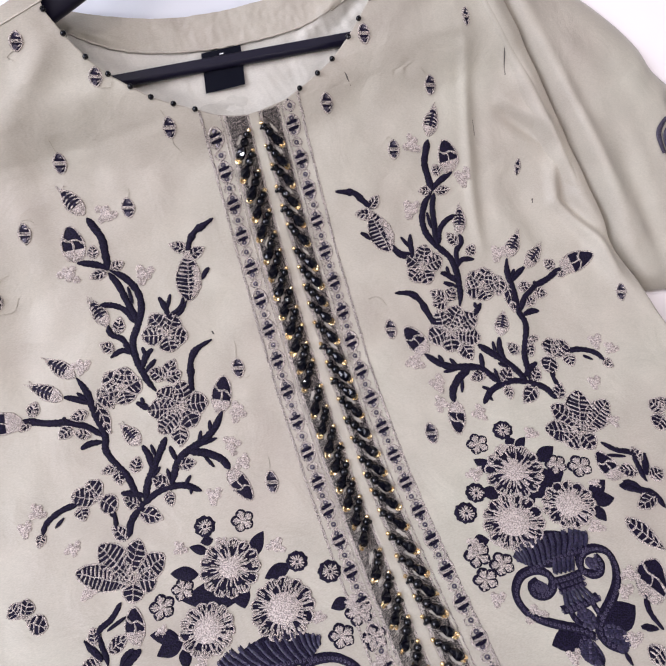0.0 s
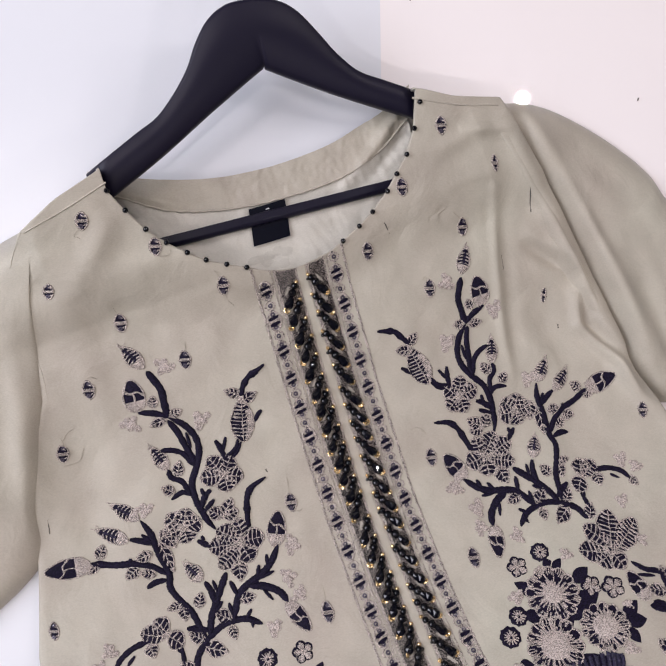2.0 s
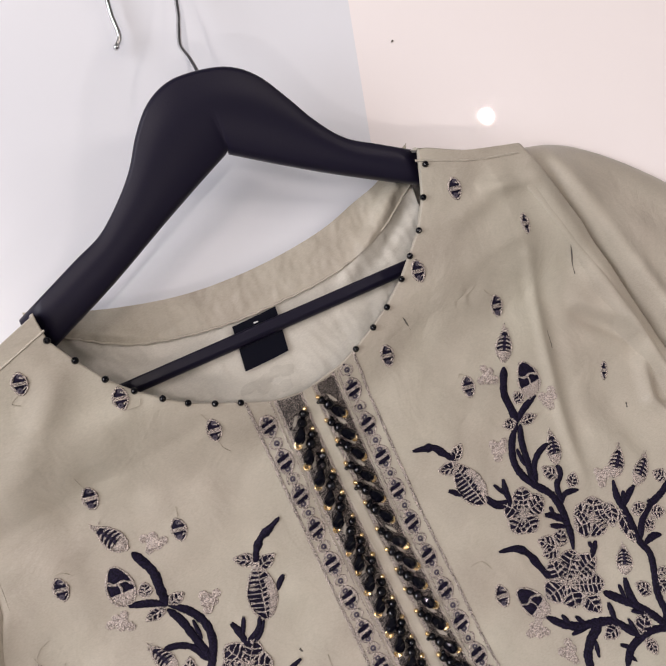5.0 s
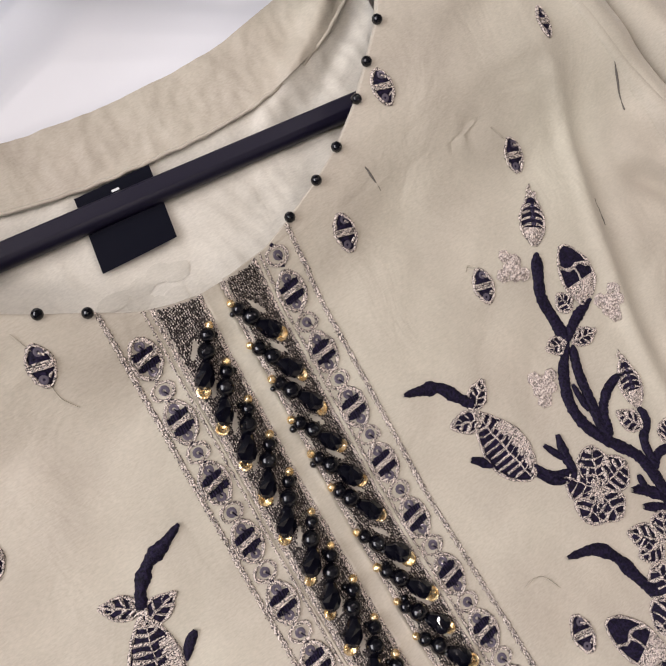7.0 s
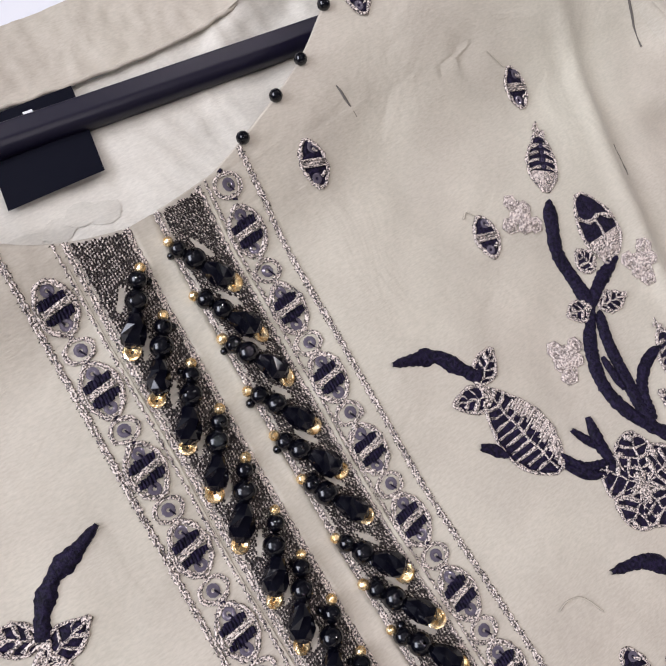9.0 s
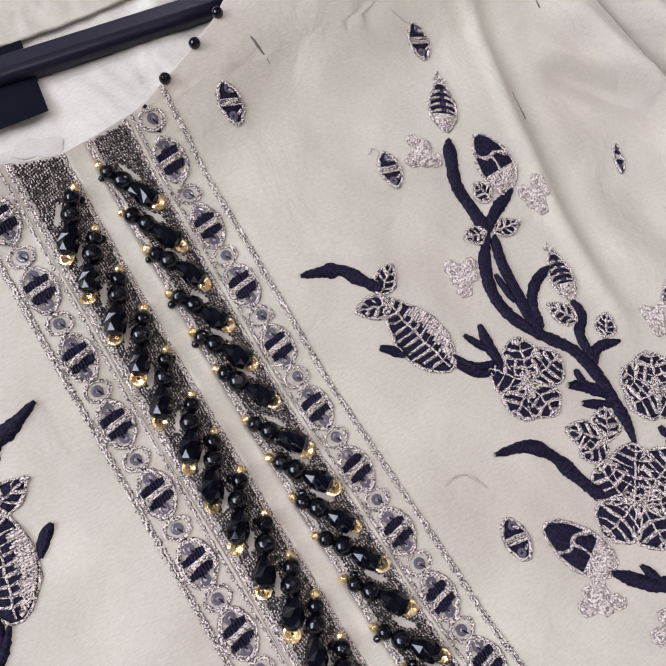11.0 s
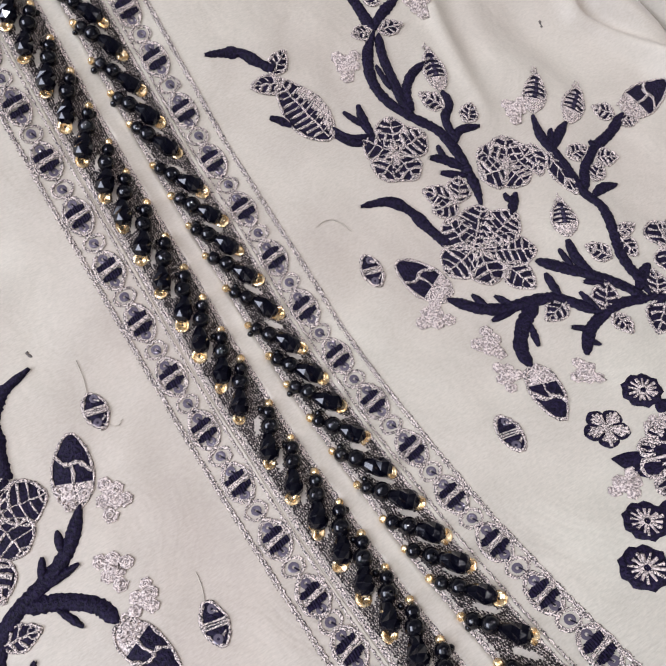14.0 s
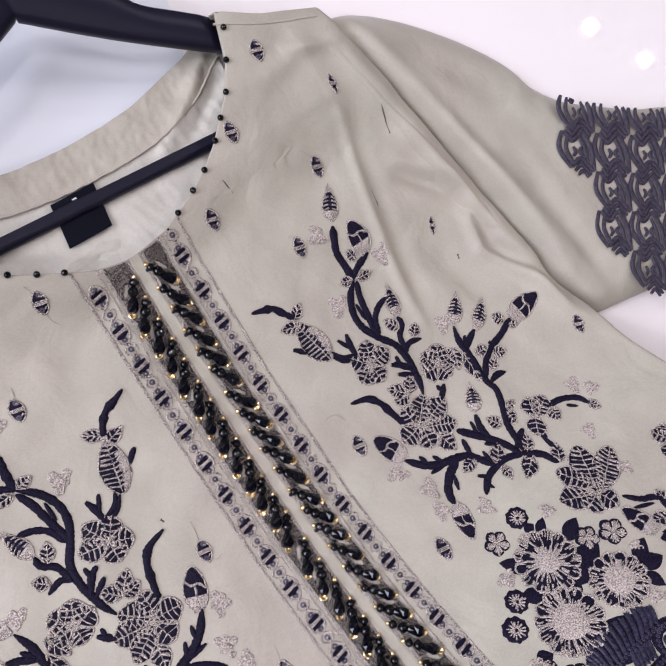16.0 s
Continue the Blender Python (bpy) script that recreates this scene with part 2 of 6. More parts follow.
def ribbon(shape, line, width, height, mat=0, taper=None, across=6, wave=0.0):
    """A padded satin-stitch band with a rounded top, width in mm."""
    rows, n = [], len(line)
    for i, (x, y) in enumerate(line):
        a, b = line[max(0, i - 1)], line[min(n - 1, i + 1)]
        dx, dy = b[0] - a[0], b[1] - a[1]
        q = math.hypot(dx, dy) or 1.0
        nx, ny = -dy / q, dx / q
        w = width / 2 * (taper(i / (n - 1)) if taper else 1.0) * (1 + random.uniform(-wave, wave))
        row = []
        for k in range(across + 1):
            s = 2 * k / across - 1
            row.append(on(x + nx * w * s, y + ny * w * s, 0.05 + height * math.sqrt(max(0.0, 1 - s * s)) * (0.9 + 0.35 * (i % 2) + 0.12 * ((k + i) % 3))))
        rows.append(row)
    shape.grid(rows, mat)


# ---- the table and the room ----
JOINT = ((-0.067, -0.40), (0.318, 0.70))      # the seam between the two boards of the table


def slab(name, corners, top, thick, mat, label, bevel=0.0012):
    bm = bmesh.new()
    vs = [bm.verts.new((x, y, top)) for x, y in corners]
    face = bm.faces.new(vs)
    if face.normal.z < 0:
        face.normal_flip()
    low = bmesh.ops.extrude_face_region(bm, geom=[face])
    for v in low["geom"]:
        if isinstance(v, bmesh.types.BMVert):
            v.co.z -= thick
    bmesh.ops.recalc_face_normals(bm, faces=bm.faces)
    if bevel:
        bmesh.ops.bevel(bm, geom=[e for e in bm.edges], offset=bevel, segments=2, affect="EDGES")
    me = bpy.data.meshes.new(name)
    bm.to_mesh(me)
    bm.free()
    me.materials.append(mat)
    return tagged(new(name, me), label, kind="structure")


def seam_x(y):
    (xa, ya), (xb, yb) = JOINT
    return xa + (xb - xa) * (y - ya) / (yb - ya)


slab("table_top_grey", [(-1.3, -1.3), (seam_x(-1.3) - 0.00001, -1.3), (seam_x(1.3) - 0.00001, 1.3), (-1.3, 1.3)], TABLE, 0.03, grey_gloss, "cool grey glossy table board under the garment", 0)
slab("table_top_white", [(seam_x(-1.3) + 0.00001, -1.3), (1.5, -1.3), (1.5, 1.3), (seam_x(1.3) + 0.00001, 1.3)], TABLE, 0.03, white_gloss, "pinkish white glossy table board reflecting ceiling lamps", 0)
# unseen room shell added round the table, so the beads mirror dark grey
slab("floor", [(-3.6, -3.2), (3.6, -3.2), (3.6, 3.2), (-3.6, 3.2)], -0.80, 0.1, shell_grey, "unseen plain grey floor under the table", 0)
slab("ceiling", [(-3.6, -3.2), (3.6, -3.2), (3.6, 3.2), (-3.6, 3.2)], CEILING + 0.1, 0.1, shell_grey, "unseen plain grey ceiling above the downlights and fill lamps", 0)
for wname, a, b in (("unseen_wall_north", (-3.6, 3.2), (3.6, 3.3)), ("unseen_wall_south", (-3.6, -3.3), (3.6, -3.2)), ("unseen_wall_west", (-3.7, -3.3), (-3.6, 3.3)), ("unseen_wall_east", (3.6, -3.3), (3.7, 3.3))):
    slab(wname, [a, (b[0], a[1]), b, (a[0], b[1])], CEILING + 0.1, 3.2, shell_grey, "unseen plain grey wall closing in the light", 0)

# ---- the garment ----
kurta = tagged(new("kurta"), "sage beige embroidered tunic with beaded placket on a black hanger", "tunic")


def centre(y):
    """The middle of the placket, mm."""
    return float(np.interp(y, (-400, -340, -290, -240, -190, -140, -95, -50, -10, 20), (-24.4, -19.4, -16.6, -13.8, -11.0, -8.1, -5.5, -2.8, -0.4, 1.4)))


NECK_L = ((104.4, -104.1), (89.6, -104.3), (73.4, -97.6), (57.0, -89.4), (43.8, -79.7), (32.7, -69.1), (23.6, -58.9), (16.0, -46.7), (9.2, -34.5), (2.7, -23), (-0.8, -13), (-2.6, -4))
NECK_R = ((87.5, 124.2), (61.1, 113.0), (45.5, 101.0), (34.9, 89.4), (25.6, 78.7), (15.3, 63.8), (9.1, 50.8), (3.2, 35.9), (-0.5, 25), (-2.3, 15), (-2.6, 6))
SIDE_L = ((104.4, -104.1), (95, -138), (82, -165), (63, -178), (37, -186), (-5, -187), (-28, -192), (-66, -216), (-88, -222), (-130, -235), (-188, -256), (-260, -272), (-420, -300))
SIDE_R = ((87.5, 124.2), (74, 149), (62, 183), (-7.6, 200.1), (-35.9, 206.3), (-65.5, 211.8), (-90.3, 216.3), (-114.6, 219.8), (-147.6, 222.7), (-171.9, 224.4), (-193.5, 229), (-228, 234), (-260, 240), (-420, 245))


def edge(table, y):
    t = sorted(table)
    return float(np.interp(y, [p[0] for p in t], [p[1] for p in t]))


def lobe(inner, outer, top, name, label):
    """One half of the front: rows from the shoulder to the hem, hemmed edges turned down."""
    ys = [top - k * (top - (-2.6)) / 50 for k in range(51)] + [-4 - 2.5 * k for k in range(1, 167)]
    shape, n = Shape(), 110 if outer is SIDE_R else 60
    rows = []
    for y in ys:
        xi = edge(inner, y) if y > -2.65 else centre(y)
        xo = edge(outer, y)
        row = []
        if y > -2.65:
            p = on(xi, y)
            row.append((p[0], p[1], p[2] - 0.0035))
        else:
            row.append(on(xi, y))
        row += [on(xi + (xo - xi) * k / n, y) for k in range(n + 1)]
        wall = TABLE + 0.001
        sgn = 1 if xo > xi else -1
        ex, ey, z = on(xo, y)
        tuck = 9.0 * clamp((62 - y) / 40) if outer is SIDE_R and y > -205 else 0.0
        for out, zz in ((1.6, z - 0.0008), (2.0, z - 0.0022), (1.2 - 0.5 * tuck, z - 0.0040), (0.2 - tuck, wall)):
            row.append((ex + sgn * out / 1000, ey, zz))
        rows.append(row)
    head = [(p[0], p[1] + 0.0015, p[2] - 0.004) for p in rows[0]]
    shape.grid([head] + rows)
    return shape.object(name, [sage_cloth], kurta, label)


lobe(NECK_L, SIDE_L, 104.4, "front_panel", "sage beige crepe front half of the tunic")
lobe(NECK_R, SIDE_R, 87.5, "front_panel", "sage beige crepe front half of the tunic")


def pull(x, y):
    """Creases of the back where the hanger pulls it towards the shoulders."""
    return (fold(x, y, 108, 72, 52, 38, 3.5, 3.2) + fold(x, y, 112, 60, 66, 34, 4.0, -2.8) + fold(x, y, 114, 78, 84, 62, 3.0, 2.2)
            + fold(x, y, -100, 88, -58, 62, 3.5, 2.4) + fold(x, y, -104, 74, -70, 50, 4.0, -2.0))


def strip_between(name, a, b, z, mat, label, steps=24, across=8, crumple=0.0):
    la, lb = smooth_line(a, steps), smooth_line(b, steps)
    n = min(len(la), len(lb))
    la = [la[round(i * (len(la) - 1) / (n - 1))] for i in range(n)]
    lb = [lb[round(i * (len(lb) - 1) / (n - 1))] for i in range(n)]
    s = Shape()
    rows = []
    for p, q in zip(la, lb):
        row = []
        for k in range(across + 1):
            x, y = p[0] + (q[0] - p[0]) * k / across, p[1] + (q[1] - p[1]) * k / across
            row.append((x / 1000, y / 1000, (z + crumple * (noise.noise((x * 0.07, y * 0.07, 1.1)) + 0.5 * noise.noise((x * 0.25, y * 0.22, 4.1))) + pull(x, y)) / 1000))
        rows.append(row)
    s.grid(rows)
    return s.object(name, [mat], kurta, label)


BACK_TOP = ((-110.7, 105.2), (-80.7, 90.2), (-51.8, 79.5), (-26.2, 73.0), (1.3, 69.5), (27.5, 68.7), (55.1, 70.4), (78.4, 75.4), (98.7, 80.1), (124.7, 92.1))
BACK_SEAM = ((-112, 94), (-92.7, 79), (-71.5, 64.5), (-47, 55), (-18, 48.5), (10, 45.5), (40, 44.6), (63, 47), (88, 54.5), (116, 70))
strip_between("back_facing", BACK_TOP, BACK_SEAM, -9.0, sage_cloth, "puckered sage facing round the back neck", crumple=1.3, across=20)
strip_between("back_lining", BACK_SEAM, ((-104, 20), (-80, 5), (-52, -12), (-20, -16), (10, -16), (40, -12), (70, 0), (96, 14), (112, 30)), -10.2, lining_cloth, "pale inner back of the tunic below the facing", crumple=1.5, across=18)
show = Shape()
for k in range(7):                            # the print of the back showing faintly through the lining
    a = 0.5 + k * 0.9
    cx, cy, rx, ry = (-9 + 8.5 * math.cos(a), 7 + 5.0 * math.sin(a), 4.6, 3.4) if k < 6 else (-25, 11, 6.5, 3.0)
    rim = [(cx + rx * (1 + 0.18 * math.sin(q * 2.1 + k)) * math.cos(q * 0.5236), cy + ry * math.sin(q * 0.5236)) for q in range(12)]
    show.fan([(x / 1000, y / 1000, (-9.9 + 1.5 * (noise.noise((x * 0.07, y * 0.07, 1.1)) + 0.5 * noise.noise((x * 0.25, y * 0.22, 4.1))) + pull(x, y)) / 1000) for x, y in rim],
             (cx / 1000, cy / 1000, (-9.8 + 1.5 * (noise.noise((cx * 0.07, cy * 0.07, 1.1)) + 0.5 * noise.noise((cx * 0.25, cy * 0.22, 4.1))) + pull(cx, cy)) / 1000))
show.object("faded_print", [faded_cloth], kurta, "faint grey flower showing through the lining")
seam = Shape()


def free_tube(shape, line, r, mat=0, sides=6):
    """A thin tube through free points in metres."""
    rows, n = [], len(line)
    for i, p in enumerate(line):
        d = (Vector(line[min(n - 1, i + 1)]) - Vector(line[max(0, i - 1)])).normalized()
        u = d.orthogonal().normalized() if abs(d.z) > 0.9 else d.cross(Vector((0, 0, 1))).normalized()
        w = u.cross(d)
        rows.append([tuple(Vector(p) + r * (u * math.cos(a) + w * math.sin(a))) for a in [2 * math.pi * k / sides for k in range(sides)]])
    shape.grid(rows, mat, True)


free_tube(seam, [(x / 1000, (y + 0.8 * noise.noise((x * 0.2, 0, 0))) / 1000, -0.0086) for x, y in smooth_line(BACK_SEAM, 10)], 0.0008)
seam.object("facing_seam", [sage_cloth], kurta, "stitched seam under the back facing")


def sleeve(name, upper, lower, label, folds):
    lu, ll = smooth_line(upper, 16), smooth_line(lower, 16)
    n = min(len(lu), len(ll))
    lu = [lu[round(i * (len(lu) - 1) / (n - 1))] for i in range(n)]
    ll = [ll[round(i * (len(ll) - 1) / (n - 1))] for i in range(n)]
    rows, m = [], 64
    for i, (p, q) in enumerate(zip(lu, ll)):
        row = []
        for k in range(m + 1):
            s = k / m
            x, y = p[0] + (q[0] - p[0]) * s, p[1] + (q[1] - p[1]) * s
            puff = 1 - (2 * s - 1) ** 6
            h = -14 + 11.5 * puff + relief(x, y) * 0.6
            h += crease(x - 2, y, ARMHOLE, 6.5, -15.0) + crease(x - 14, y, ARMHOLE, 7.0, 3.0) if x > 0 else 0.0
            for f in folds:
                h += fold(x, y, *f)
            up = neck_rise(x, y) * puff
            px, py = lean(x, y, up)
            row.append((px / 1000, py / 1000, max(TABLE + 0.0015, h / 1000 + up)))
        first, last = row[0], row[-1]
        row = [(first[0], first[1], TABLE + 0.0004)] + row + [(last[0], last[1], TABLE + 0.0004)]
        rows.append(row)
    s = Shape()
    s.grid(rows)
    return s.object(name, [sage_cloth], kurta, label)


R_FOLDS = ((212, -10, 256, -198, 9.0, 5.0), (235, -10, 270, -160, 13.0, 4.0), (200, 36, 240, -40, 12.0, 3.0), (250, -60, 262, -190, 9.0, -4.0))
sleeve("sleeve", ((180, 62), (222, 45), (262, 8), (291, -29), (301, -55), (316, -74), (342, -93), (366, -110), (398, -126), (450, -160)),
       ((176, 30), (192, -60), (206, -120), (214, -165), (218, -191), (238, -206), (268, -215), (296, -223), (335, -236), (390, -255)), "wide sage sleeve lying in soft folds on the table", R_FOLDS)
L_FOLDS = ((-190, 40, -232, -110, 8.0, 2.5), (-215, 30, -260, -110, 12.0, 3.0))
sleeve("sleeve", ((-160, 84), (-200, 72), (-250, 34), (-290, -20), (-325, -70), (-350, -100)),
       ((-176, 40), (-184, -10), (-206, -60), (-224, -95), (-236, -133), (-300, -163)), "wide sage sleeve folded back beside the body", L_FOLDS)

# armhole seams, shoulder seams
for pts in (((-165, 82), (-178.6, 63.4), (-186.5, 37), (-186.3, -5), (-190, -28)),):
    s = Shape()
    cord(s, smooth_line(pts, 10), 0.3, 0, 0.0, rough=0.2)
    s.object("armhole_seam", [sage_cloth], kurta, "raised armhole seam")
for pts in (((-103, 95), (-132, 87.5), (-164, 81)), ((119, 82), (146, 69), (180, 57))):
    s = Shape()
    cord(s, smooth_line(pts, 10), 0.6, 0, 0.1, rough=0.3)
    s.object("shoulder_seam", [sage_cloth], kurta, "stitched shoulder seam")


def neck_line(table):
    return [(x, y) for y, x in table]


for tab in (NECK_L, NECK_R):
    s = Shape()
    cord(s, smooth_line(neck_line(tab), 8), 0.3, 0, -0.3, rough=0.3)
    s.object("neck_piping", [sage_cloth], kurta, "rolled neckline edge")

# woven label behind the hanger's bar
lab = Shape()
lab.grid([[((x + dx) / 1000, (y + dy) / 1000, -0.0078 + 0.0006 * math.sin(k)) for dx, dy in ((0, 0), (-2.6, -13), (-5.4, -25.6))] for k, (x, y) in enumerate(((-17.6, 46), (-9, 45.4), (0.5, 44.9), (9.4, 44.6)))])
label_ob = lab.object("neck_label", [label_cloth], kurta, "black woven label sewn at the back neck")
mark = Shape()
mark.grid([[(-0.0062, 0.0425, -0.0064), (-0.0062, 0.0417, -0.0064)], [(-0.0036, 0.0423, -0.0064), (-0.0036, 0.0415, -0.0064)]])
mark.object("label_print", [white_print], label_ob, "small white printed mark")

# ---- the hanger ----
hanger = tagged(new("clothes_hanger"), "matt black plastic clothes hanger with a steel hook", "hanger")
OUTER = ((-113.0, 102.4), (-103.8, 105.9), (-73.7, 116.9), (-56.4, 123.0), (-39.4, 134.9), (-26.4, 146.9), (-15.3, 160.8), (-2.3, 172.9), (12.6, 179.0), (29.2, 178.4), (47.1, 173.1), (60.0, 161.9), (70.1, 142.9), (76.5, 128.7), (87.9, 111.6), (104.6, 99.5), (125.6, 85.4), (148.6, 72.4))
INNER = ((-114.0, 78.2), (-100.7, 82.9), (-61.2, 97.3), (-18.2, 115.3), (23.6, 131.6), (25.5, 131.2), (47.4, 114.7), (70.6, 98.0), (97.2, 80.2), (118.4, 66.5), (145.4, 49.5))


def resample(line, n):
    d = [0.0]
    for a, b in zip(line, line[1:]):
        d.append(d[-1] + math.dist(a, b))
    return [tuple(float(np.interp(d[-1] * k / (n - 1), d, [p[c] for p in line])) for c in range(2)) for k in range(n)]



def hung(x, y, z):
    """The hanger lies tilted, its crown propped up by the hook."""
    top = -7.3 - 0.03 * x + 0.30 * y
    top -= 0.9 * max(0.0, -x - 102) + 0.7 * max(0.0, x - 116)
    f = top / 540
    return x + (-70 - x) * f, y + (45 - y) * f, z + top + 2.4


body = Shape()
ou, inn = resample(smooth_line(OUTER, 10), 90), resample(smooth_line(INNER, 6), 90)
rows = []
for (ax, ay), (bx, by) in zip(ou, inn):
    wide = math.hypot(bx - ax, by - ay)
    ring = []
    for s, z in ((0.0, -9.0), (0.0, -6.0), (0.03, -4.0), (0.09, -2.6), (0.5, -2.4), (0.91, -2.6), (0.97, -4.0), (1.0, -6.0), (1.0, -9.0), (0.9, -12.5), (0.1, -12.5)):
        s2 = min(s * 40 / wide, s) if s < 0.5 else max(1 - (1 - s) * 40 / wide, s) if s > 0.5 else s
        hx, hy = ax + (bx - ax) * s2, ay + (by - ay) * s2
        hx, hy, hz = hung(hx, hy, z)
        ring.append((hx / 1000, hy / 1000, hz / 1000))
    rows.append(ring)
body.grid(rows, 0, True)
body.object("hanger_body", [hanger_plastic], hanger, "arched matt black shoulder piece")
bar = Shape()
rows = []
for k in range(25):
    bx, by = -97 + 192 * k / 24, 44.1 - 17.5 * k / 24
    prof = [(4.9, -5.0), (4.8, -3.4)]
    for q in range(9):                        # fine ribs along the lit upper face
        prof.append((4.4 - 0.62 * q, -2.7 + (0.5 if q % 2 else 0.0) + 0.05 * q))
    prof += [(-1.4, -2.6), (-3.0, -4.0), (-3.6, -6.0), (-3.0, -9.0), (3.6, -9.0)]
    rows.append([((bx + 0.09 * o) / 1000, (by + o) / 1000, (z - 1.0 - 0.012 * bx) / 1000) for o, z in prof])
bar.grid(rows, 0, True)
bar.object("trouser_bar", [bar_plastic], hanger, "straight ribbed black cross bar")
hook = Shape()
hook_line = [hung(x, y, -6.0 - 48.0 * clamp((y - 172) / 60)) for x, y in ((31, 170), (33.5, 189), (34.7, 201), (41.5, 214), (49, 228))]
hook_line += [(50, 243, -8), (45, 262, -9), (27, 268, -10), (13, 254, -10), (9, 236, -10), (6.5, 225, -10), (5, 214, -10), (0.5, 209, -10)]
free_tube(hook, [(x / 1000, y / 1000, z / 1000) for x, y, z in smooth_line(hook_line, 8)], 0.0013, 0, 8)
hook.object("hook", [steel], hanger, "thin polished steel wire hook")
tip = Shape()
tip.grid([[(0.0005 + 0.0019 * math.sin(a) * math.cos(b), 0.209 + 0.0019 * math.sin(a) * math.sin(b), -0.010 + 0.0019 * math.cos(a)) for b in [k * math.pi / 4 for k in range(8)]] for a in [0.05 + k * 3.04 / 6 for k in range(7)]], 0, True)
tip.object("hook_tip", [steel], hanger, "rounded end of the hook")

# ---- embroidery ----
THREADS = [navy_thread, silver_thread, cream_thread, sequin_navy, clear_sequin, ring_sequin]
NAVY, SILVER, CREAM, SEQUIN, CLEAR, RING = range(6)
trunk = {}


def put(shape, name, side, label=""):
    SQUASH[:] = [0.0, 1.0]
    return shape.object(name, THREADS, kurta if side == "spot" else trunk[side], label)


def stem(side, width, *pts):
    """A padded navy stem, tapered at its far end."""
    s = Shape()
    line = stitched(smooth_line(pts, 8))
    short = len(pts) < 4
    ribbon(s, line, width * 1.12, 1.0, NAVY, (lambda t: 1.15 * min(1.0, math.sqrt(9 * t + 0.02)) * min(1.0, math.sqrt(9 * (1 - t) + 0.02))) if not short else (lambda t: 1.25 * math.sin(math.pi * (0.04 + 0.9 * t)) ** 0.55), 6, 0.12)
    if side in trunk:
        put(s, "stem", side)
    else:
        trunk[side] = s.object("branch", THREADS, kurta, "navy thread branch embroidered with buds and flowers")


def stitched(line):
    """The line cut into steps of one row of satin stitch."""
    length = sum(math.dist(a, b) for a, b in zip(line, line[1:]))
    return resample(line, max(8, int(length / 0.75)))


def hook_stem(side, width, *pts):
    """A curved navy tendril that starts in a fine point."""
    s = Shape()
    ribbon(s, stitched(smooth_line(pts, 12)), width * 1.3, 1.1, NAVY, lambda t: min(1.0, 0.25 + 3.0 * t) * (1.0 if t < 0.9 else 0.85) * (1 + 0.16 * math.sin(t * 21)), 6, 0.12)
    put(s, "tendril", side)


def chain(side, width, *pts):
    """A padded navy line set with small ring sequins."""
    s = Shape()
    line = smooth_line(pts, 9)
    ribbon(s, line, width * 1.15, 0.9, NAVY, None, 6, 0.03)
    length = sum(math.dist(a, b) for a, b in zip(line, line[1:]))
    n = max(3, int(length / 2.1))
    for k, (x, y) in enumerate(resample(line, n)):
        ringlet(s, x, y, 0.85, 1.2)
    put(s, "sequin_scroll", side, "line of small navy sequins sewn like a chain")


def ringlet(shape, x, y, r, lift):
    """A small ring sequin, lilac-grey with an open middle."""
    tilt, way = random.uniform(0, 0.3), random.uniform(0, 6.28)
    rings = []
    for rr, h in ((r, 0.0), (r * 0.8, 0.2), (r * 0.45, 0.05)):
        ring = []
        for k in range(8):
            dx, dy = rr * math.cos(k * math.pi / 4), rr * math.sin(k * math.pi / 4)
            ring.append(on(x + dx, y + dy, lift + h + tilt * (dx * math.cos(way) + dy * math.sin(way))))
        rings.append(ring)
    shape.grid(rings, RING, True)


def rib(side, width, *pts):
    """One upright rib of the vase: a rounded navy ridge with a row of ring sequins."""
    s = Shape()
    line = smooth_line(pts, 6)
    ribbon(s, line, width, 1.3, SEQUIN, lambda t: 0.9 + 0.2 * t, 6, 0.02)
    length = sum(math.dist(a, b) for a, b in zip(line, line[1:]))
    for x, y in resample(line, max(3, int(length / 2.2)))[1:]:
        if random.random() < 0.8:
            ringlet(s, x, y, 0.8, 1.5)
    put(s, "vase_rib", side, "navy ridge of the vase set with sequins")


def disc(shape, x, y, r, lift, mat, n=8):
    """A cupped sequin with its hole."""
    tilt, way = random.uniform(0, 0.12), random.uniform(0, 6.28)
    rings = []
    for rr, h in ((r, 0.0), (r * 0.75, 0.14), (r * 0.3, -0.05)):
        ring = []
        for k in range(n):
            a = 2 * math.pi * k / n
            dx, dy = rr * math.cos(a), rr * math.sin(a)
            ring.append(on(x + dx, y + dy, lift + h + tilt * (dx * math.cos(way) + dy * math.sin(way))))
        rings.append(ring)
    shape.grid(rings, mat, True)


PROFILE = {"bud": (0.8, 0.95), "eye": (0.8, 0.62), "leaf": (0.85, 1.0), "stripe": (1.25, 0.8), "long": (0.8, 0.9), "navy": (0.9, 0.9), "sequin": (1.0, 0.5), "spot": (1.0, 0.72), "blunt": (1.35, 0.75)}


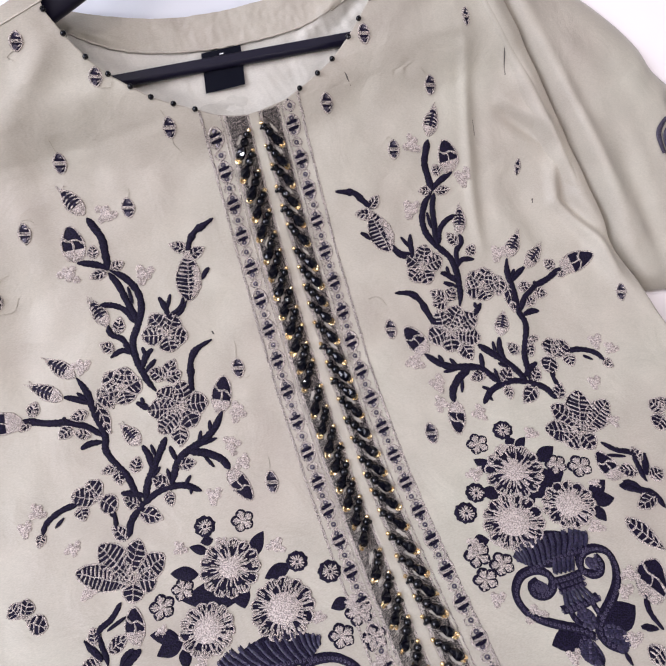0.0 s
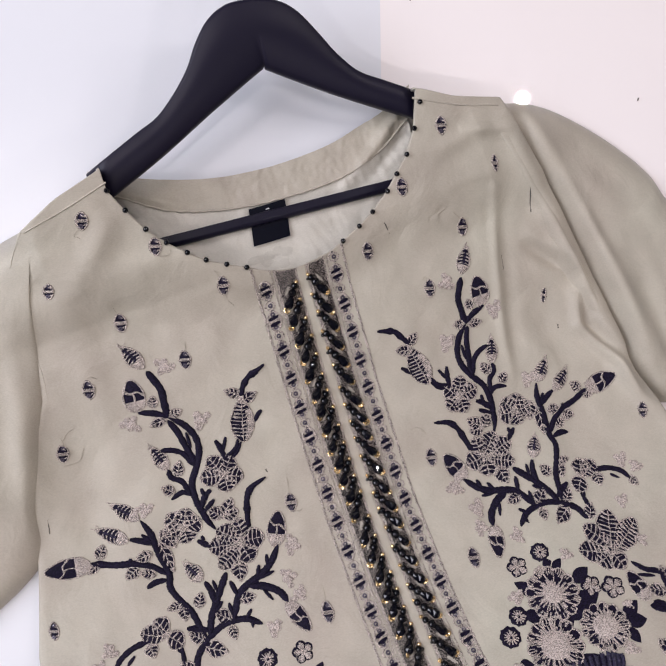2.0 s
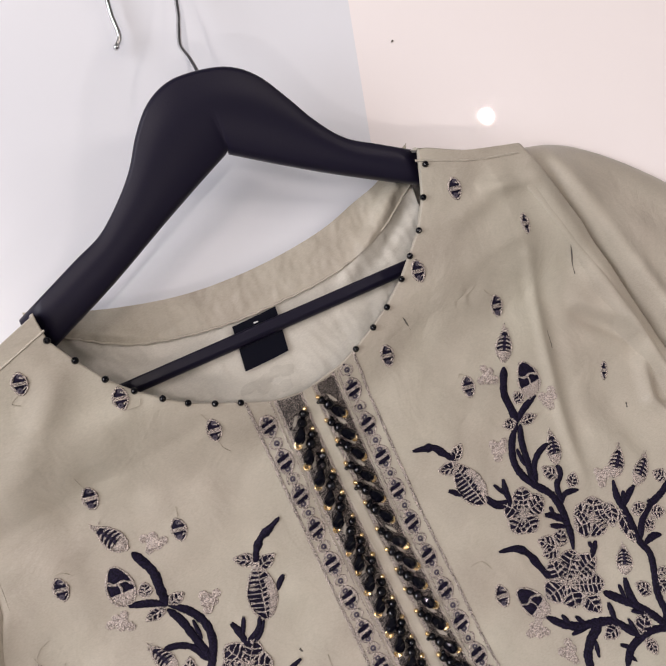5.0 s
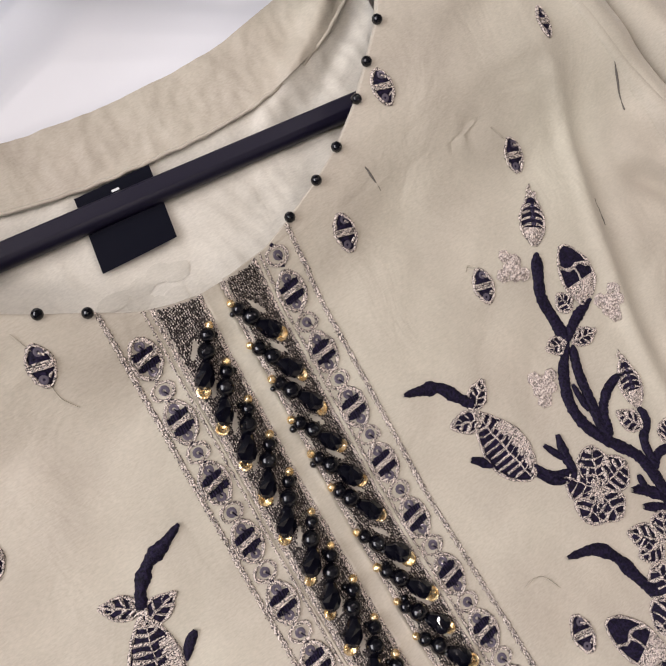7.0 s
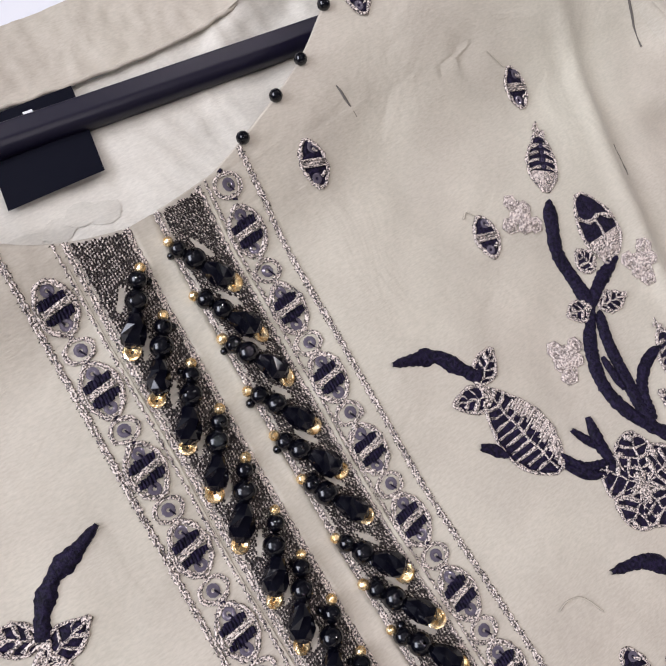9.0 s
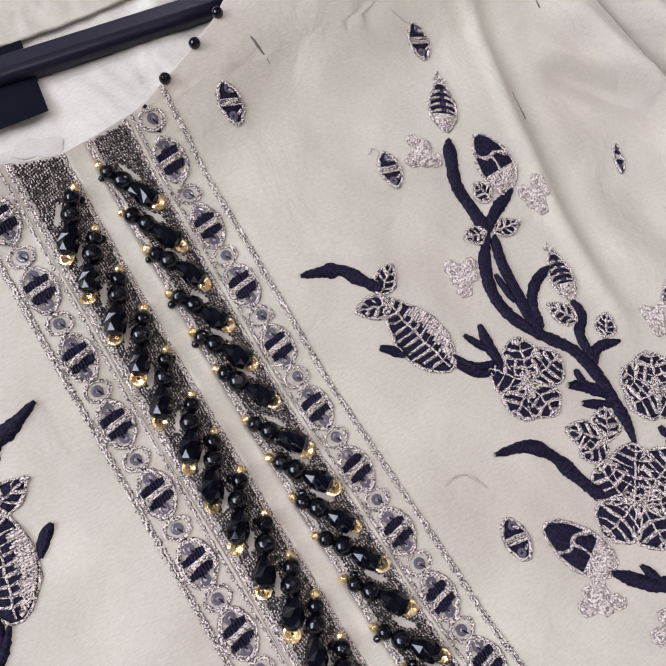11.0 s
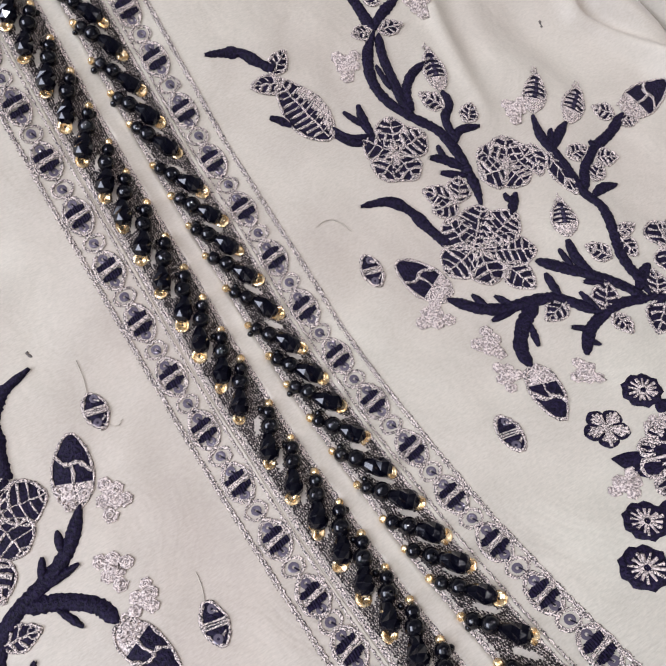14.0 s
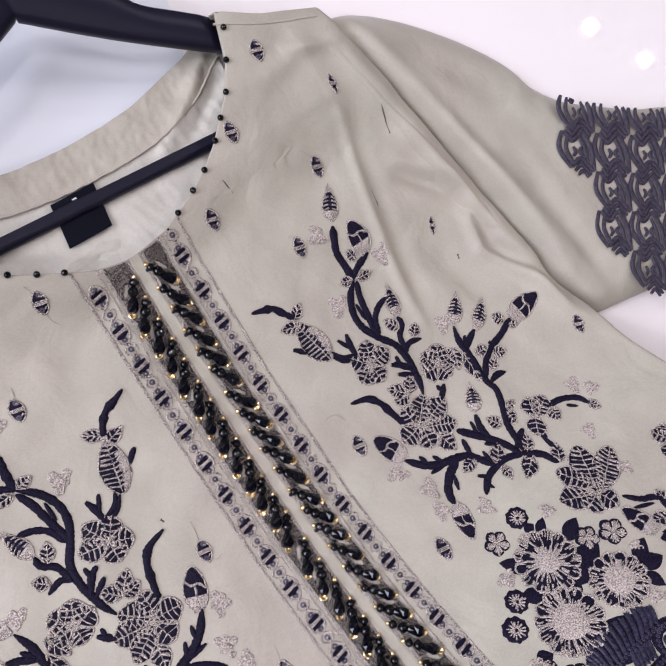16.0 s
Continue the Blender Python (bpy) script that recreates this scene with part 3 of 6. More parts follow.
def petal(side, kind, base, tip, width):
    if kind == "spot":
        width *= 0.88
        base, tip = tuple(b + 0.05 * (t - b) for b, t in zip(base, tip)), tuple(t - 0.05 * (t - b) for b, t in zip(base, tip))
    s = Shape()
    draw_petal(s, kind, base, tip, width)
    names = {"bud": "flower_bud", "eye": "split_bud", "leaf": "leaf", "stripe": "striped_petal", "long": "striped_leaf", "navy": "plain_leaf", "sequin": "sequin_petal", "spot": "embroidered_spot"}
    labels = {"bud": "navy checked bud outlined in silver thread", "eye": "navy bud split by a silver line", "leaf": "small navy leaf with silver veins",
              "stripe": "petal striped in navy and silver thread", "long": "long leaf striped in navy and silver", "navy": "plain navy satin-stitch leaf",
              "sequin": "navy petal covered with sequins", "spot": "small oval navy spot with silver outline and bar"}
    ob = put(s, names[kind], side, labels[kind])
    return ob


def draw_petal(s, kind, base, tip, width):
    ax, ay = tip[0] - base[0], tip[1] - base[1]
    length = math.hypot(ax, ay)
    ux, uy = ax / length, ay / length
    vx, vy = -uy, ux
    skew, sharp = PROFILE[kind]

    def half(t):
        return width / 2 * math.sin(math.pi * min(1.0, max(0.0, t)) ** skew) ** sharp

    def at(t, w):
        return (base[0] + ux * length * t + vx * w, base[1] + uy * length * t + vy * w)

    solid = SEQUIN if kind == "sequin" else NAVY
    rows = []
    for i in range(10):
        t = 0.01 + 0.98 * i / 9
        w = half(t) + 0.02
        row = []
        for k in range(7):
            q = 2 * k / 6 - 1
            x, y = at(t, w * q)
            row.append(on(x, y, 0.05 + 0.75 * math.sqrt(max(0.0, 1 - q * q)) * math.sin(math.pi * min(1, max(0, t))) ** 0.4))
        rows.append(row)
    start = len(s.f)
    s.grid(rows, solid)
    if kind in ("bud", "eye"):          # silver foot of the bud
        foot = 0.28 if kind == "bud" else 0.26
        for k in range(start, len(s.f)):
            if (k - start) // 6 < 9 * foot or (kind == "bud" and (k - start) // 6 >= 8):
                s.m[k] = CREAM if random.random() < 0.25 else SILVER
    if kind in ("navy", "blunt"):
        return
    if kind == "sequin":
        for i in range(int(length / 2.4) + 1):
            t = (i + 0.5) / (int(length / 2.4) + 1)
            w = half(t) * 0.6
            for q in (-1, 0, 1):
                ringlet(s, *at(t, w * q), 0.85, 0.95)
        return
    thin = 0.55 if kind != "spot" else 0.58
    ring = [at(0.02 + 0.96 * i / 14, half(0.02 + 0.96 * i / 14) + 0.15) for i in range(15)] + [at(0.98 - 0.96 * i / 14, -half(0.98 - 0.96 * i / 14) - 0.15) for i in range(15)]
    ring = [(x + random.uniform(-0.18, 0.18), y + random.uniform(-0.18, 0.18)) for x, y in ring]
    cord(s, ring + ring[:1], thin, SILVER, 0.35, 5, 0.45)
    if kind == "spot":
        for off in (-0.10, 0.0, 0.10):
            t = 0.5 + off * 0.6
            cord(s, [at(t - 0.03, -half(t)), at(t, 0), at(t + 0.03, half(t))], 0.42, SILVER, 0.95, 5, 0.5)
        for t, sgn in ((0.2, 1), (0.8, -1)):
            disc(s, *at(t, 0.12 * width * sgn), min(1.5, 0.2 * width), 0.75, CLEAR, 9)
            cord(s, [at(t + 0.1 * sgn, -half(t) * 0.9), at(t + 0.02 * sgn, -half(t) * 0.3)], 0.4, SILVER, 0.7, 5, 0.5)
        for k in range(10):
            t, sgn = random.uniform(0.05, 0.95), random.choice((-1, 1))
            cord(s, [at(t, sgn * half(t)), at(t + 0.03, sgn * (half(t) + random.uniform(0.4, 0.9)))], 0.13, NAVY, 0.15, 3, 0.1)
    elif kind == "bud":
        for t in (0.38, 0.50, 0.62, 0.74):
            for sgn in (-1, 1):
                cord(s, [at(t - 0.04, sgn * half(t)), at(t, sgn * half(t) * 0.6), at(t + 0.02, sgn * half(t) * 0.22)], 0.5, SILVER, 0.72, 5, 0.5)
        for k in range(4):
            ringlet(s, *at(0.40 + 0.11 * k, 0.0), 0.7, 0.95)
        for k in range(9):                    # loose metallic stitches over the foot and the tip
            p, q = at(random.choice((random.uniform(0.03, 0.26), random.uniform(0.86, 1.05))), random.uniform(-0.22, 0.22) * width), random.uniform(0, 3.1)
            cord(s, [(p[0], p[1]), (p[0] + 1.3 * math.cos(q), p[1] + 1.3 * math.sin(q))], 0.36, CREAM, 0.75, 4, 0.4)
        cord(s, [at(0.94, 0), at(1.14, 0.3)], 0.38, SILVER, 0.2, 5, 0.4)
    elif kind == "eye":
        cord(s, smooth_line([at(0.46, -half(0.46)), at(0.60, -half(0.5) * 0.35), at(0.58, half(0.6) * 0.35), at(0.70, half(0.7))], 4), 0.72, SILVER, 0.8, 5, 0.5)
        cord(s, [at(0.28, 0.3), at(0.44, -0.4), at(0.58, 0.2)], 0.62, SILVER, 0.8, 5, 0.5)
        for k in range(6):
            p, q = at(random.uniform(0.02, 0.30), random.uniform(-0.34, 0.34) * width), random.uniform(0, 6.28)
            cord(s, [(p[0] + 1.3 * math.cos(q + 0.9 * f), p[1] + 1.3 * math.sin(q + 0.9 * f)) for f in range(6)], 0.42, CREAM, 0.75, 5, 0.4)
    else:
        if kind == "long":
            for k in range(26):
                t = 0.06 + 0.62 * k / 25
                cord(s, [at(t, half(t) * random.uniform(0.25, 0.5) * -1), at(t + 0.03, -half(t) * 0.98)], 0.5, SILVER if k % 3 else CREAM, 0.85, 5, 0.5)
        veins = 4 if kind == "leaf" else max(4, int(length / 3.1))
        cord(s, [at(0.05 + 0.09 * k, 0.25 * math.sin(2 * k)) for k in range(11)], 0.36, SILVER, 0.85, 5, 0.5)
        for k in range(veins):
            t = 0.14 + 0.72 * k / (veins - 1 or 1)
            for sgn in (-1, 1):
                t2 = min(0.97, t + (0.16 if kind == "leaf" else 1.3 / length))
                cord(s, [at(t, 0), at((t + t2) / 2, sgn * half(t) * 0.5 + random.uniform(-0.2, 0.2)), at(t2 + random.uniform(-0.02, 0.02), sgn * half(t2) * random.uniform(0.8, 1.0))], 0.56 * random.uniform(0.6, 1.3), SILVER, 0.62, 5, 0.6)


def blossom(side, kind, middle, radius, inner=0.0, wide=1.0):
    x, y = middle
    s = Shape()
    slope = (lie(x, y - 1) - lie(x, y + 1)) * 500
    SQUASH[:] = [y, 1 / math.sqrt(1 + slope * slope)]
    if kind == "sprig":                      # a loose clump of pale loops
        radius *= 0.86
        turn = random.uniform(0, 6.28)
        line = []
        for k in range(7):
            a = turn + k * 2.4
            d = radius * (0.12 + 0.12 * k)
            cx, cy, n = x + d * math.cos(a), y + d * math.sin(a), radius * 0.42
            line += [(cx + n * (0.10 + 0.045 * q) * math.cos(q * 1.05 + k), cy + n * (0.10 + 0.045 * q) * math.sin(q * 1.05 + k)) for q in range(19)]
        cord(s, line, 0.46, CREAM, 0.3, 5, 0.5)
        return put(s, "silver_sprig", side, "small pale sprig in metallic thread")
    if kind == "rosette":
        ring = []
        for k in range(24):
            r = radius * (0.93 + 0.07 * math.cos(k * math.pi * 3 / 4))
            ring.append((x + r * math.cos(k * math.pi / 12), y + r * math.sin(k * math.pi / 12)))
        rows = [[on(x + (px - x) * f, y + (py - y) * f, h) for px, py in ring] for f, h in ((1, 0.1), (0.92, 0.7), (0.6, 0.8), (0.3, 0.7), (0.02, 0.6))]
        s.grid(rows, NAVY, True)
        for k in range(14):
            a = 2 * math.pi * k / 14 + random.uniform(-0.1, 0.1)
            r = radius * random.uniform(0.55, 0.72)
            cord(s, [(x + r * f * math.cos(a), y + r * f * math.sin(a)) for f in (0.22, 0.6, 1.0)], 0.50, SILVER if k % 2 else CREAM, 0.85, 5, 0.4)
        return put(s, "round_blossom", side, "round navy blossom with a silver star centre")
    if kind == "star":
        for k in range(5):
            a = 2 * math.pi * k / 5 + 0.3
            tipp = (x + radius * math.cos(a), y + radius * math.sin(a))
            draw_petal(s, "blunt", (x + 0.1 * radius * math.cos(a), y + 0.1 * radius * math.sin(a)), tipp, radius * 0.86)
            for f in (0.0, 0.22, -0.22, 0.42, -0.42):
                r = radius * (0.90 - 0.45 * abs(f)) * random.uniform(0.88, 1.0)
                cord(s, [(x + r * q * math.cos(a + f * (0.4 + 0.6 * q)), y + r * q * math.sin(a + f * (0.4 + 0.6 * q))) for q in (0.08, 0.5, 1.0)], 0.58, SILVER if f else CREAM, 0.85, 5, 0.4)
        return put(s, "star_flower", side, "five-petalled navy flower with silver feathering")
    radius, inner = radius * 1.1, inner * 1.12
    count = 13                                # a large daisy with scalloped petals round a cream middle
    phase = random.uniform(0, 1)
    rim = []
    for q in range(count * 8 + 1):
        a = 2 * math.pi * q / (count * 8) + phase
        rim.append((x + radius * (0.86 + 0.14 * abs(math.sin(q * math.pi / 8)) ** 0.7) * math.cos(a), y + radius * (0.86 + 0.14 * abs(math.sin(q * math.pi / 8)) ** 0.7) * math.sin(a)))
    s.grid([[on(x + (px - x) * f, y + (py - y) * f, h) for px, py in rim[:-1]] for f, h in ((1.0, 0.05), (0.94, 0.6), (0.7, 0.9), (0.3, 0.8))], NAVY, True)
    cord(s, rim, 0.75, SILVER, 0.45, 5, 0.5)
    for k in range(count):
        a = 2 * math.pi * k / count + phase
        cord(s, [(x + radius * f * math.cos(a + 0.04 * math.sin(9 * f)), y + radius * f * math.sin(a + 0.04 * math.sin(9 * f))) for f in (inner / radius * 0.8, 0.6, 0.74, 0.88)], 0.55, CREAM if k % 2 else SILVER, 0.85, 5, 0.5)
        for q in (0.10, 0.20, 0.30, 0.40):
            inward = random.random() < 0.72
            f0 = radius * random.uniform(0.66, 0.78) if inward else inner * random.uniform(0.8, 1.1)
            e = radius * 0.97 if inward else radius * random.uniform(0.60, 0.72)
            bend = random.uniform(-0.05, 0.05)
            cord(s, [(x + f * math.cos(a + q + g), y + f * math.sin(a + q + g)) for f, g in ((f0, 0.0), ((f0 + e) / 2, bend), (e, 0.0))], 0.52 * random.uniform(0.8, 1.25), SILVER, 0.9, 5, 0.5)
    for k in range(46):                       # ragged fringe round the cream middle
        a = random.uniform(0, 6.28)
        f0, e = inner * random.uniform(0.75, 0.95), inner * random.uniform(1.1, 1.45)
        cord(s, [(x + f * math.cos(a + 0.1 * (f - f0) / inner), y + f * math.sin(a)) for f in (f0, (f0 + e) / 2, e)], 0.42, CREAM, 1.0, 5, 0.5)
    rows = [[on(x + inner * f * math.cos(k * math.pi / 12) * (1 + random.uniform(-0.08, 0.08)), y + inner * f * math.sin(k * math.pi / 12), h) for k in range(24)] for f, h in ((1.0, 0.4), (0.85, 1.2), (0.5, 1.5), (0.03, 1.6))]
    s.grid(rows, CREAM, True)
    for k in range(60):
        a, d = random.uniform(0, 6.28), inner * math.sqrt(random.random())
        b = random.uniform(0, 3.14)
        px, py = x + d * math.cos(a), y + d * math.sin(a)
        cord(s, [(px, py), (px + 1.6 * math.cos(b), py + 1.6 * math.sin(b))], 0.28, CREAM, 1.45, 4, 0.3)
    return put(s, "daisy", side, "large daisy with pink-cream centre and striped petals")


stem("right", 4, (113.6, -52.7), (110.2, -59.7), (107, -67.7), (106.9, -77.4), (106.5, -87.2))
stem("right", 3.7, (106.5, -87.2), (97.6, -95.1), (92.5, -105.2), (92.7, -115.7), (97.6, -126.2), (103.3, -135.8), (104.5, -147), (103.2, -155.2), (101.3, -163), (97.7, -170.3))
stem("right", 3.5, (107.4, -89.1), (103, -98.3), (100.6, -108.6), (98.2, -119.1), (97.9, -125.8))
stem("right", 2, (97.7, -100.4), (97.2, -111.9))
stem("right", 3.4, (106.5, -87.2), (113.7, -82.6), (124.7, -79.1))
stem("right", 3.1, (99.2, -124.2), (102.4, -115.7), (108.9, -110.6), (117.2, -108.4))
stem("right", 3.1, (106.9, -144), (109.2, -133.4), (115.3, -128.1), (115.6, -122.2))
stem("right", 2.7, (106.4, -143.7), (111.6, -140.1), (119.9, -142.5))
stem("right", 3.2, (103.9, -155.6), (97.8, -147.2), (92.5, -143.5))
stem("right", 2.1, (98.1, -147.7), (98.7, -140.9))
stem("right", 2.6, (101.6, -157.2), (92.5, -150.7))
hook_stem("right", 3.4, (38.8, -67.2), (45.6, -69.6), (51.6, -72.4), (55.0, -78.0), (59.2, -84.4))
stem("right", 2.5, (66.1, -114.3), (69.6, -121.2), (77.9, -124.7))
stem("right", 2.2, (64.8, -117.3), (69.5, -123.5), (74.8, -126.9))
stem("right", 3, (77.9, -125.6), (78.4, -118.6), (80.8, -111.2))
stem("right", 2, (77.7, -120.5), (73.6, -110.9))
stem("right", 2.5, (52.8, -106), (50.2, -102.1), (47.1, -99.3))
hook_stem("right", 3.5, (56, -146.2), (66.6, -150.3), (71.6, -157.1), (73.8, -165.7), (76.1, -175.5))
stem("right", 3.7, (143.7, -149.7), (140.5, -159.2), (140.1, -166.8), (139.4, -175.7), (137.4, -187.7), (138.5, -196.6), (133.8, -206.6), (128.4, -215.3), (125.4, -225.5), (122.6, -232.7))
stem("right", 3.2, (140.1, -166.8), (147.3, -162.6), (154, -159.8))
stem("right", 2.2, (141.4, -164.5), (146.2, -158.7))
stem("right", 3.5, (138.1, -188.1), (146.2, -180.2), (155.9, -175.4), (169, -173.2), (180.4, -169))
stem("right", 3.2, (139.6, -191), (146.5, -190.6), (152, -192.4))
stem("right", 2.2, (158, -175.2), (157, -171.3))
stem("right", 3.8, (99.3, -199), (106.3, -207.6), (112.2, -215.3), (117.3, -223.5), (120.7, -232.8))
stem("right", 3.4, (116.2, -199.4), (113, -207), (112.7, -215.4))
stem("right", 2, (110.5, -200.4), (108.9, -208.4))
stem("right", 3.4, (133.7, -223.7), (126.6, -226.4), (120.8, -229))
stem("right", 2, (107.2, -215.2), (113.7, -220.4))
stem("right", 3.7, (61.3, -192.5), (68.8, -202.1), (76.7, -207.4), (87.9, -211.1), (95.2, -215.4), (100.3, -223.5), (103.3, -228.6))
stem("right", 2.2, (70.1, -196.3), (71.6, -203.2))
stem("right", 2.1, (76.7, -201.2), (79.7, -207.7))
stem("right", 2.7, (98.7, -205), (96.1, -215.2))
stem("right", 2, (68.8, -208.3), (79.3, -209.8))
stem("right", 2.1, (103.2, -217.5), (102.6, -226))
stem("right", 3.2, (123, -233.9), (111.2, -229.1), (102.2, -228.7), (93.6, -230.5), (85.2, -236.1))
stem("right", 1.8, (95, -230.4), (89.5, -225.6))
stem("right", 1.6, (90.9, -232.4), (91.9, -236))
stem("right", 3.4, (121, -232.5), (126.4, -236.9), (131, -241.7), (133.9, -249.2))
stem("right", 3.9, (87.5, -211.5), (77.4, -215.5), (69.6, -221.6), (66.5, -228.5))
stem("right", 1.9, (79.1, -216.8), (74.8, -224.7))
stem("right", 2.4, (139, -232.7), (139.4, -240), (139.7, -245.5))
stem("right", 1.9, (139.5, -236.1), (141.7, -233.4))
stem("right", 3.1, (113.1, -173.2), (104.7, -179.9))
stem("right", 2.1, (108.5, -175.4), (108.8, -171))
stem("right", 2.9, (157.6, -223.8), (167.7, -226.1), (176.1, -231.4), (179.2, -237.8))
stem("right", 1.7, (166.6, -230.1), (171.9, -234.8))
stem("right", 2.6, (143.9, -280.5), (150.4, -287.4), (157.7, -291.4), (157.3, -297.7), (155.8, -303.3), (155.4, -307.4))
stem("right", 1.6, (142.6, -287.9), (153.4, -292.2))
stem("right", 1.8, (157.4, -303.1), (166.2, -294.3))
stem("right", 2.3, (141.2, -302.8), (146.6, -305.5), (149.9, -310.3))
stem("right", 1.5, (137.8, -305), (143.1, -303.6))
petal("right", "bud", (114.5, -50.4), (125.1, -32.5), 10.2)
petal("right", "bud", (115.6, -122.6), (122.4, -103.7), 9)
petal("right", "bud", (144.2, -149.1), (158.6, -135), 9.4)
petal("right", "bud", (154.9, -160.4), (172.5, -149.1), 9.6)
petal("right", "bud", (117.5, -198.5), (126.4, -184.3), 9.6)
petal("right", "eye", (124.7, -78.6), (125, -55.7), 14.2)
petal("right", "eye", (63.2, -193.2), (54.6, -170.8), 12.7)
petal("right", "eye", (180.5, -169.7), (207.6, -167.3), 13.6)
petal("right", "eye", (67.4, -228.5), (59.9, -247.5), 10.7)
petal("right", "leaf", (105.8, -86.8), (96.8, -84.6), 6.3)
petal("right", "leaf", (108.1, -88.1), (119.4, -90.1), 6.3)
petal("right", "leaf", (115, -78.4), (113.3, -70.2), 6.9)
petal("right", "leaf", (111.9, -129), (106.6, -118.8), 7.5)
petal("right", "leaf", (116.3, -138.8), (123.6, -132.6), 7)
petal("right", "leaf", (57.3, -85.6), (67.5, -79), 6.8)
petal("right", "leaf", (59.2, -90.1), (47.5, -85.8), 7.3)
petal("right", "leaf", (96.3, -217.7), (84.4, -219), 7.1)
petal("right", "leaf", (104, -227.9), (114.1, -220), 9)
petal("right", "leaf", (105.8, -230.3), (104.6, -239.2), 6.4)
petal("right", "leaf", (125.4, -237.1), (111.4, -244.3), 9.7)
petal("right", "leaf", (124.1, -234.4), (133.1, -226.4), 7.8)
petal("right", "leaf", (124.2, -214.3), (119.8, -205), 7.6)
petal("right", "leaf", (133.1, -207.7), (143, -209.2), 5)
petal("right", "leaf", (133, -209.2), (133, -219.2), 8.1)
petal("right", "leaf", (143.4, -172), (154.2, -173.3), 7.1)
petal("right", "leaf", (154.2, -178.5), (162.8, -183.4), 7.7)
petal("right", "leaf", (145.2, -185.9), (154.2, -181.6), 6.4)
petal("right", "leaf", (176.1, -168.1), (170.2, -159.8), 7.7)
petal("right", "leaf", (175.9, -170), (183.4, -175.5), 5.5)
petal("right", "leaf", (157, -225.3), (155.9, -234.1), 8.8)
petal("right", "leaf", (178.9, -236.6), (182, -243.6), 5.7)
petal("right", "leaf", (134.5, -250.1), (141.9, -240.9), 8)
petal("right", "leaf", (137, -166.3), (134.2, -187.4), 8.2)
petal("right", "leaf", (89, -194), (91.3, -207.6), 10.7)
petal("right", "leaf", (133.8, -159.6), (127.9, -172.8), 9.3)
petal("right", "long", (63.2, -118.3), (57.7, -86.3), 16.3)
petal("right", "stripe", (81.3, -135.8), (88.4, -121.3), 12.8)
petal("right", "stripe", (81.3, -135.8), (97.4, -134.1), 12.8)
petal("right", "stripe", (81.3, -135.8), (73.5, -124.3), 12.8)
petal("right", "stripe", (81.3, -135.8), (69.7, -141.2), 12.8)
petal("right", "stripe", (81.3, -135.8), (81.7, -148.4), 12.8)
petal("right", "stripe", (118.9, -163), (112.7, -150.7), 14.5)
petal("right", "stripe", (118.9, -163), (126.6, -151.3), 14.5)
petal("right", "stripe", (118.9, -163), (133.4, -163.1), 14.5)
petal("right", "stripe", (118.9, -163), (105.7, -160.5), 14.5)
petal("right", "stripe", (118.9, -163), (119.5, -172.6), 14.5)
petal("right", "leaf", (90.4, -164.3), (80.9, -153.2), 9.4)
petal("right", "leaf", (90.4, -164.3), (78.8, -162.5), 9.4)
petal("right", "leaf", (90.4, -164.3), (98.5, -155.7), 9.4)
petal("right", "stripe", (80.8, -183.8), (81.9, -167.6), 13.4)
petal("right", "stripe", (82, -183.2), (97.7, -170.3), 15.1)
petal("right", "stripe", (84.9, -183.7), (107.4, -179.9), 14.1)
petal("right", "stripe", (83.8, -185), (103.5, -195.6), 13.7)
petal("right", "stripe", (83.9, -182.9), (67.9, -184.7), 14)
petal("right", "stripe", (83.7, -184.3), (80.4, -198.1), 14.6)
petal("right", "stripe", (144.9, -223.8), (151.2, -212.3), 12.7)
petal("right", "stripe", (146.3, -224.2), (161.1, -218.5), 12.2)
petal("right", "stripe", (146.5, -222.4), (137.4, -232.2), 11.7)
petal("right", "stripe", (135, -273.7), (150.7, -249), 17.5)
petal("right", "stripe", (136.9, -273.6), (165.6, -260.8), 13.7)
petal("right", "stripe", (138.4, -269), (127.6, -251.7), 12.8)
petal("right", "stripe", (134.4, -271.8), (115, -262.9), 12.9)
petal("right", "stripe", (135.4, -271.1), (138, -282.5), 12.5)
petal("right", "stripe", (134.4, -271.8), (122.1, -274.3), 12.5)
blossom("right", "sprig", (101.5, -53), 8.3, 0)
blossom("right", "sprig", (131.2, -85), 8.2, 0)
blossom("right", "sprig", (86.9, -94.6), 8.2, 0)
blossom("right", "sprig", (138.4, -143.9), 7.4, 0)
blossom("right", "sprig", (52.8, -195.2), 8, 0)
blossom("right", "sprig", (61.4, -214.3), 7.8, 0)
blossom("right", "sprig", (58.1, -226.1), 6.8, 0)
blossom("right", "sprig", (79.4, -240.5), 7.1, 0)
blossom("right", "sprig", (180.1, -224.4), 6.8, 0)
blossom("right", "sprig", (188.2, -232.4), 6.3, 0)
blossom("right", "sprig", (164, -248.3), 6.4, 0)
blossom("right", "sprig", (160.7, -272.4), 5.8, 0)
blossom("right", "sprig", (105.1, -262.3), 5.8, 0)
blossom("right", "sprig", (82.6, -264.5), 5, 0)
blossom("right", "sprig", (57.9, -271.6), 7, 0)
blossom("right", "sprig", (109.2, -317), 6.7, 0)
blossom("right", "sprig", (34.9, -304), 6.5, 0)
blossom("right", "sprig", (31, -328.3), 6.1, 0)
blossom("right", "sprig", (124.8, -298.5), 4.5, 0)
blossom("right", "sprig", (50.7, -307.2), 5.2, 0)
blossom("right", "rosette", (88.4, -254.6), 7.3, 0)
blossom("right", "rosette", (51.8, -280.7), 7.2, 0)
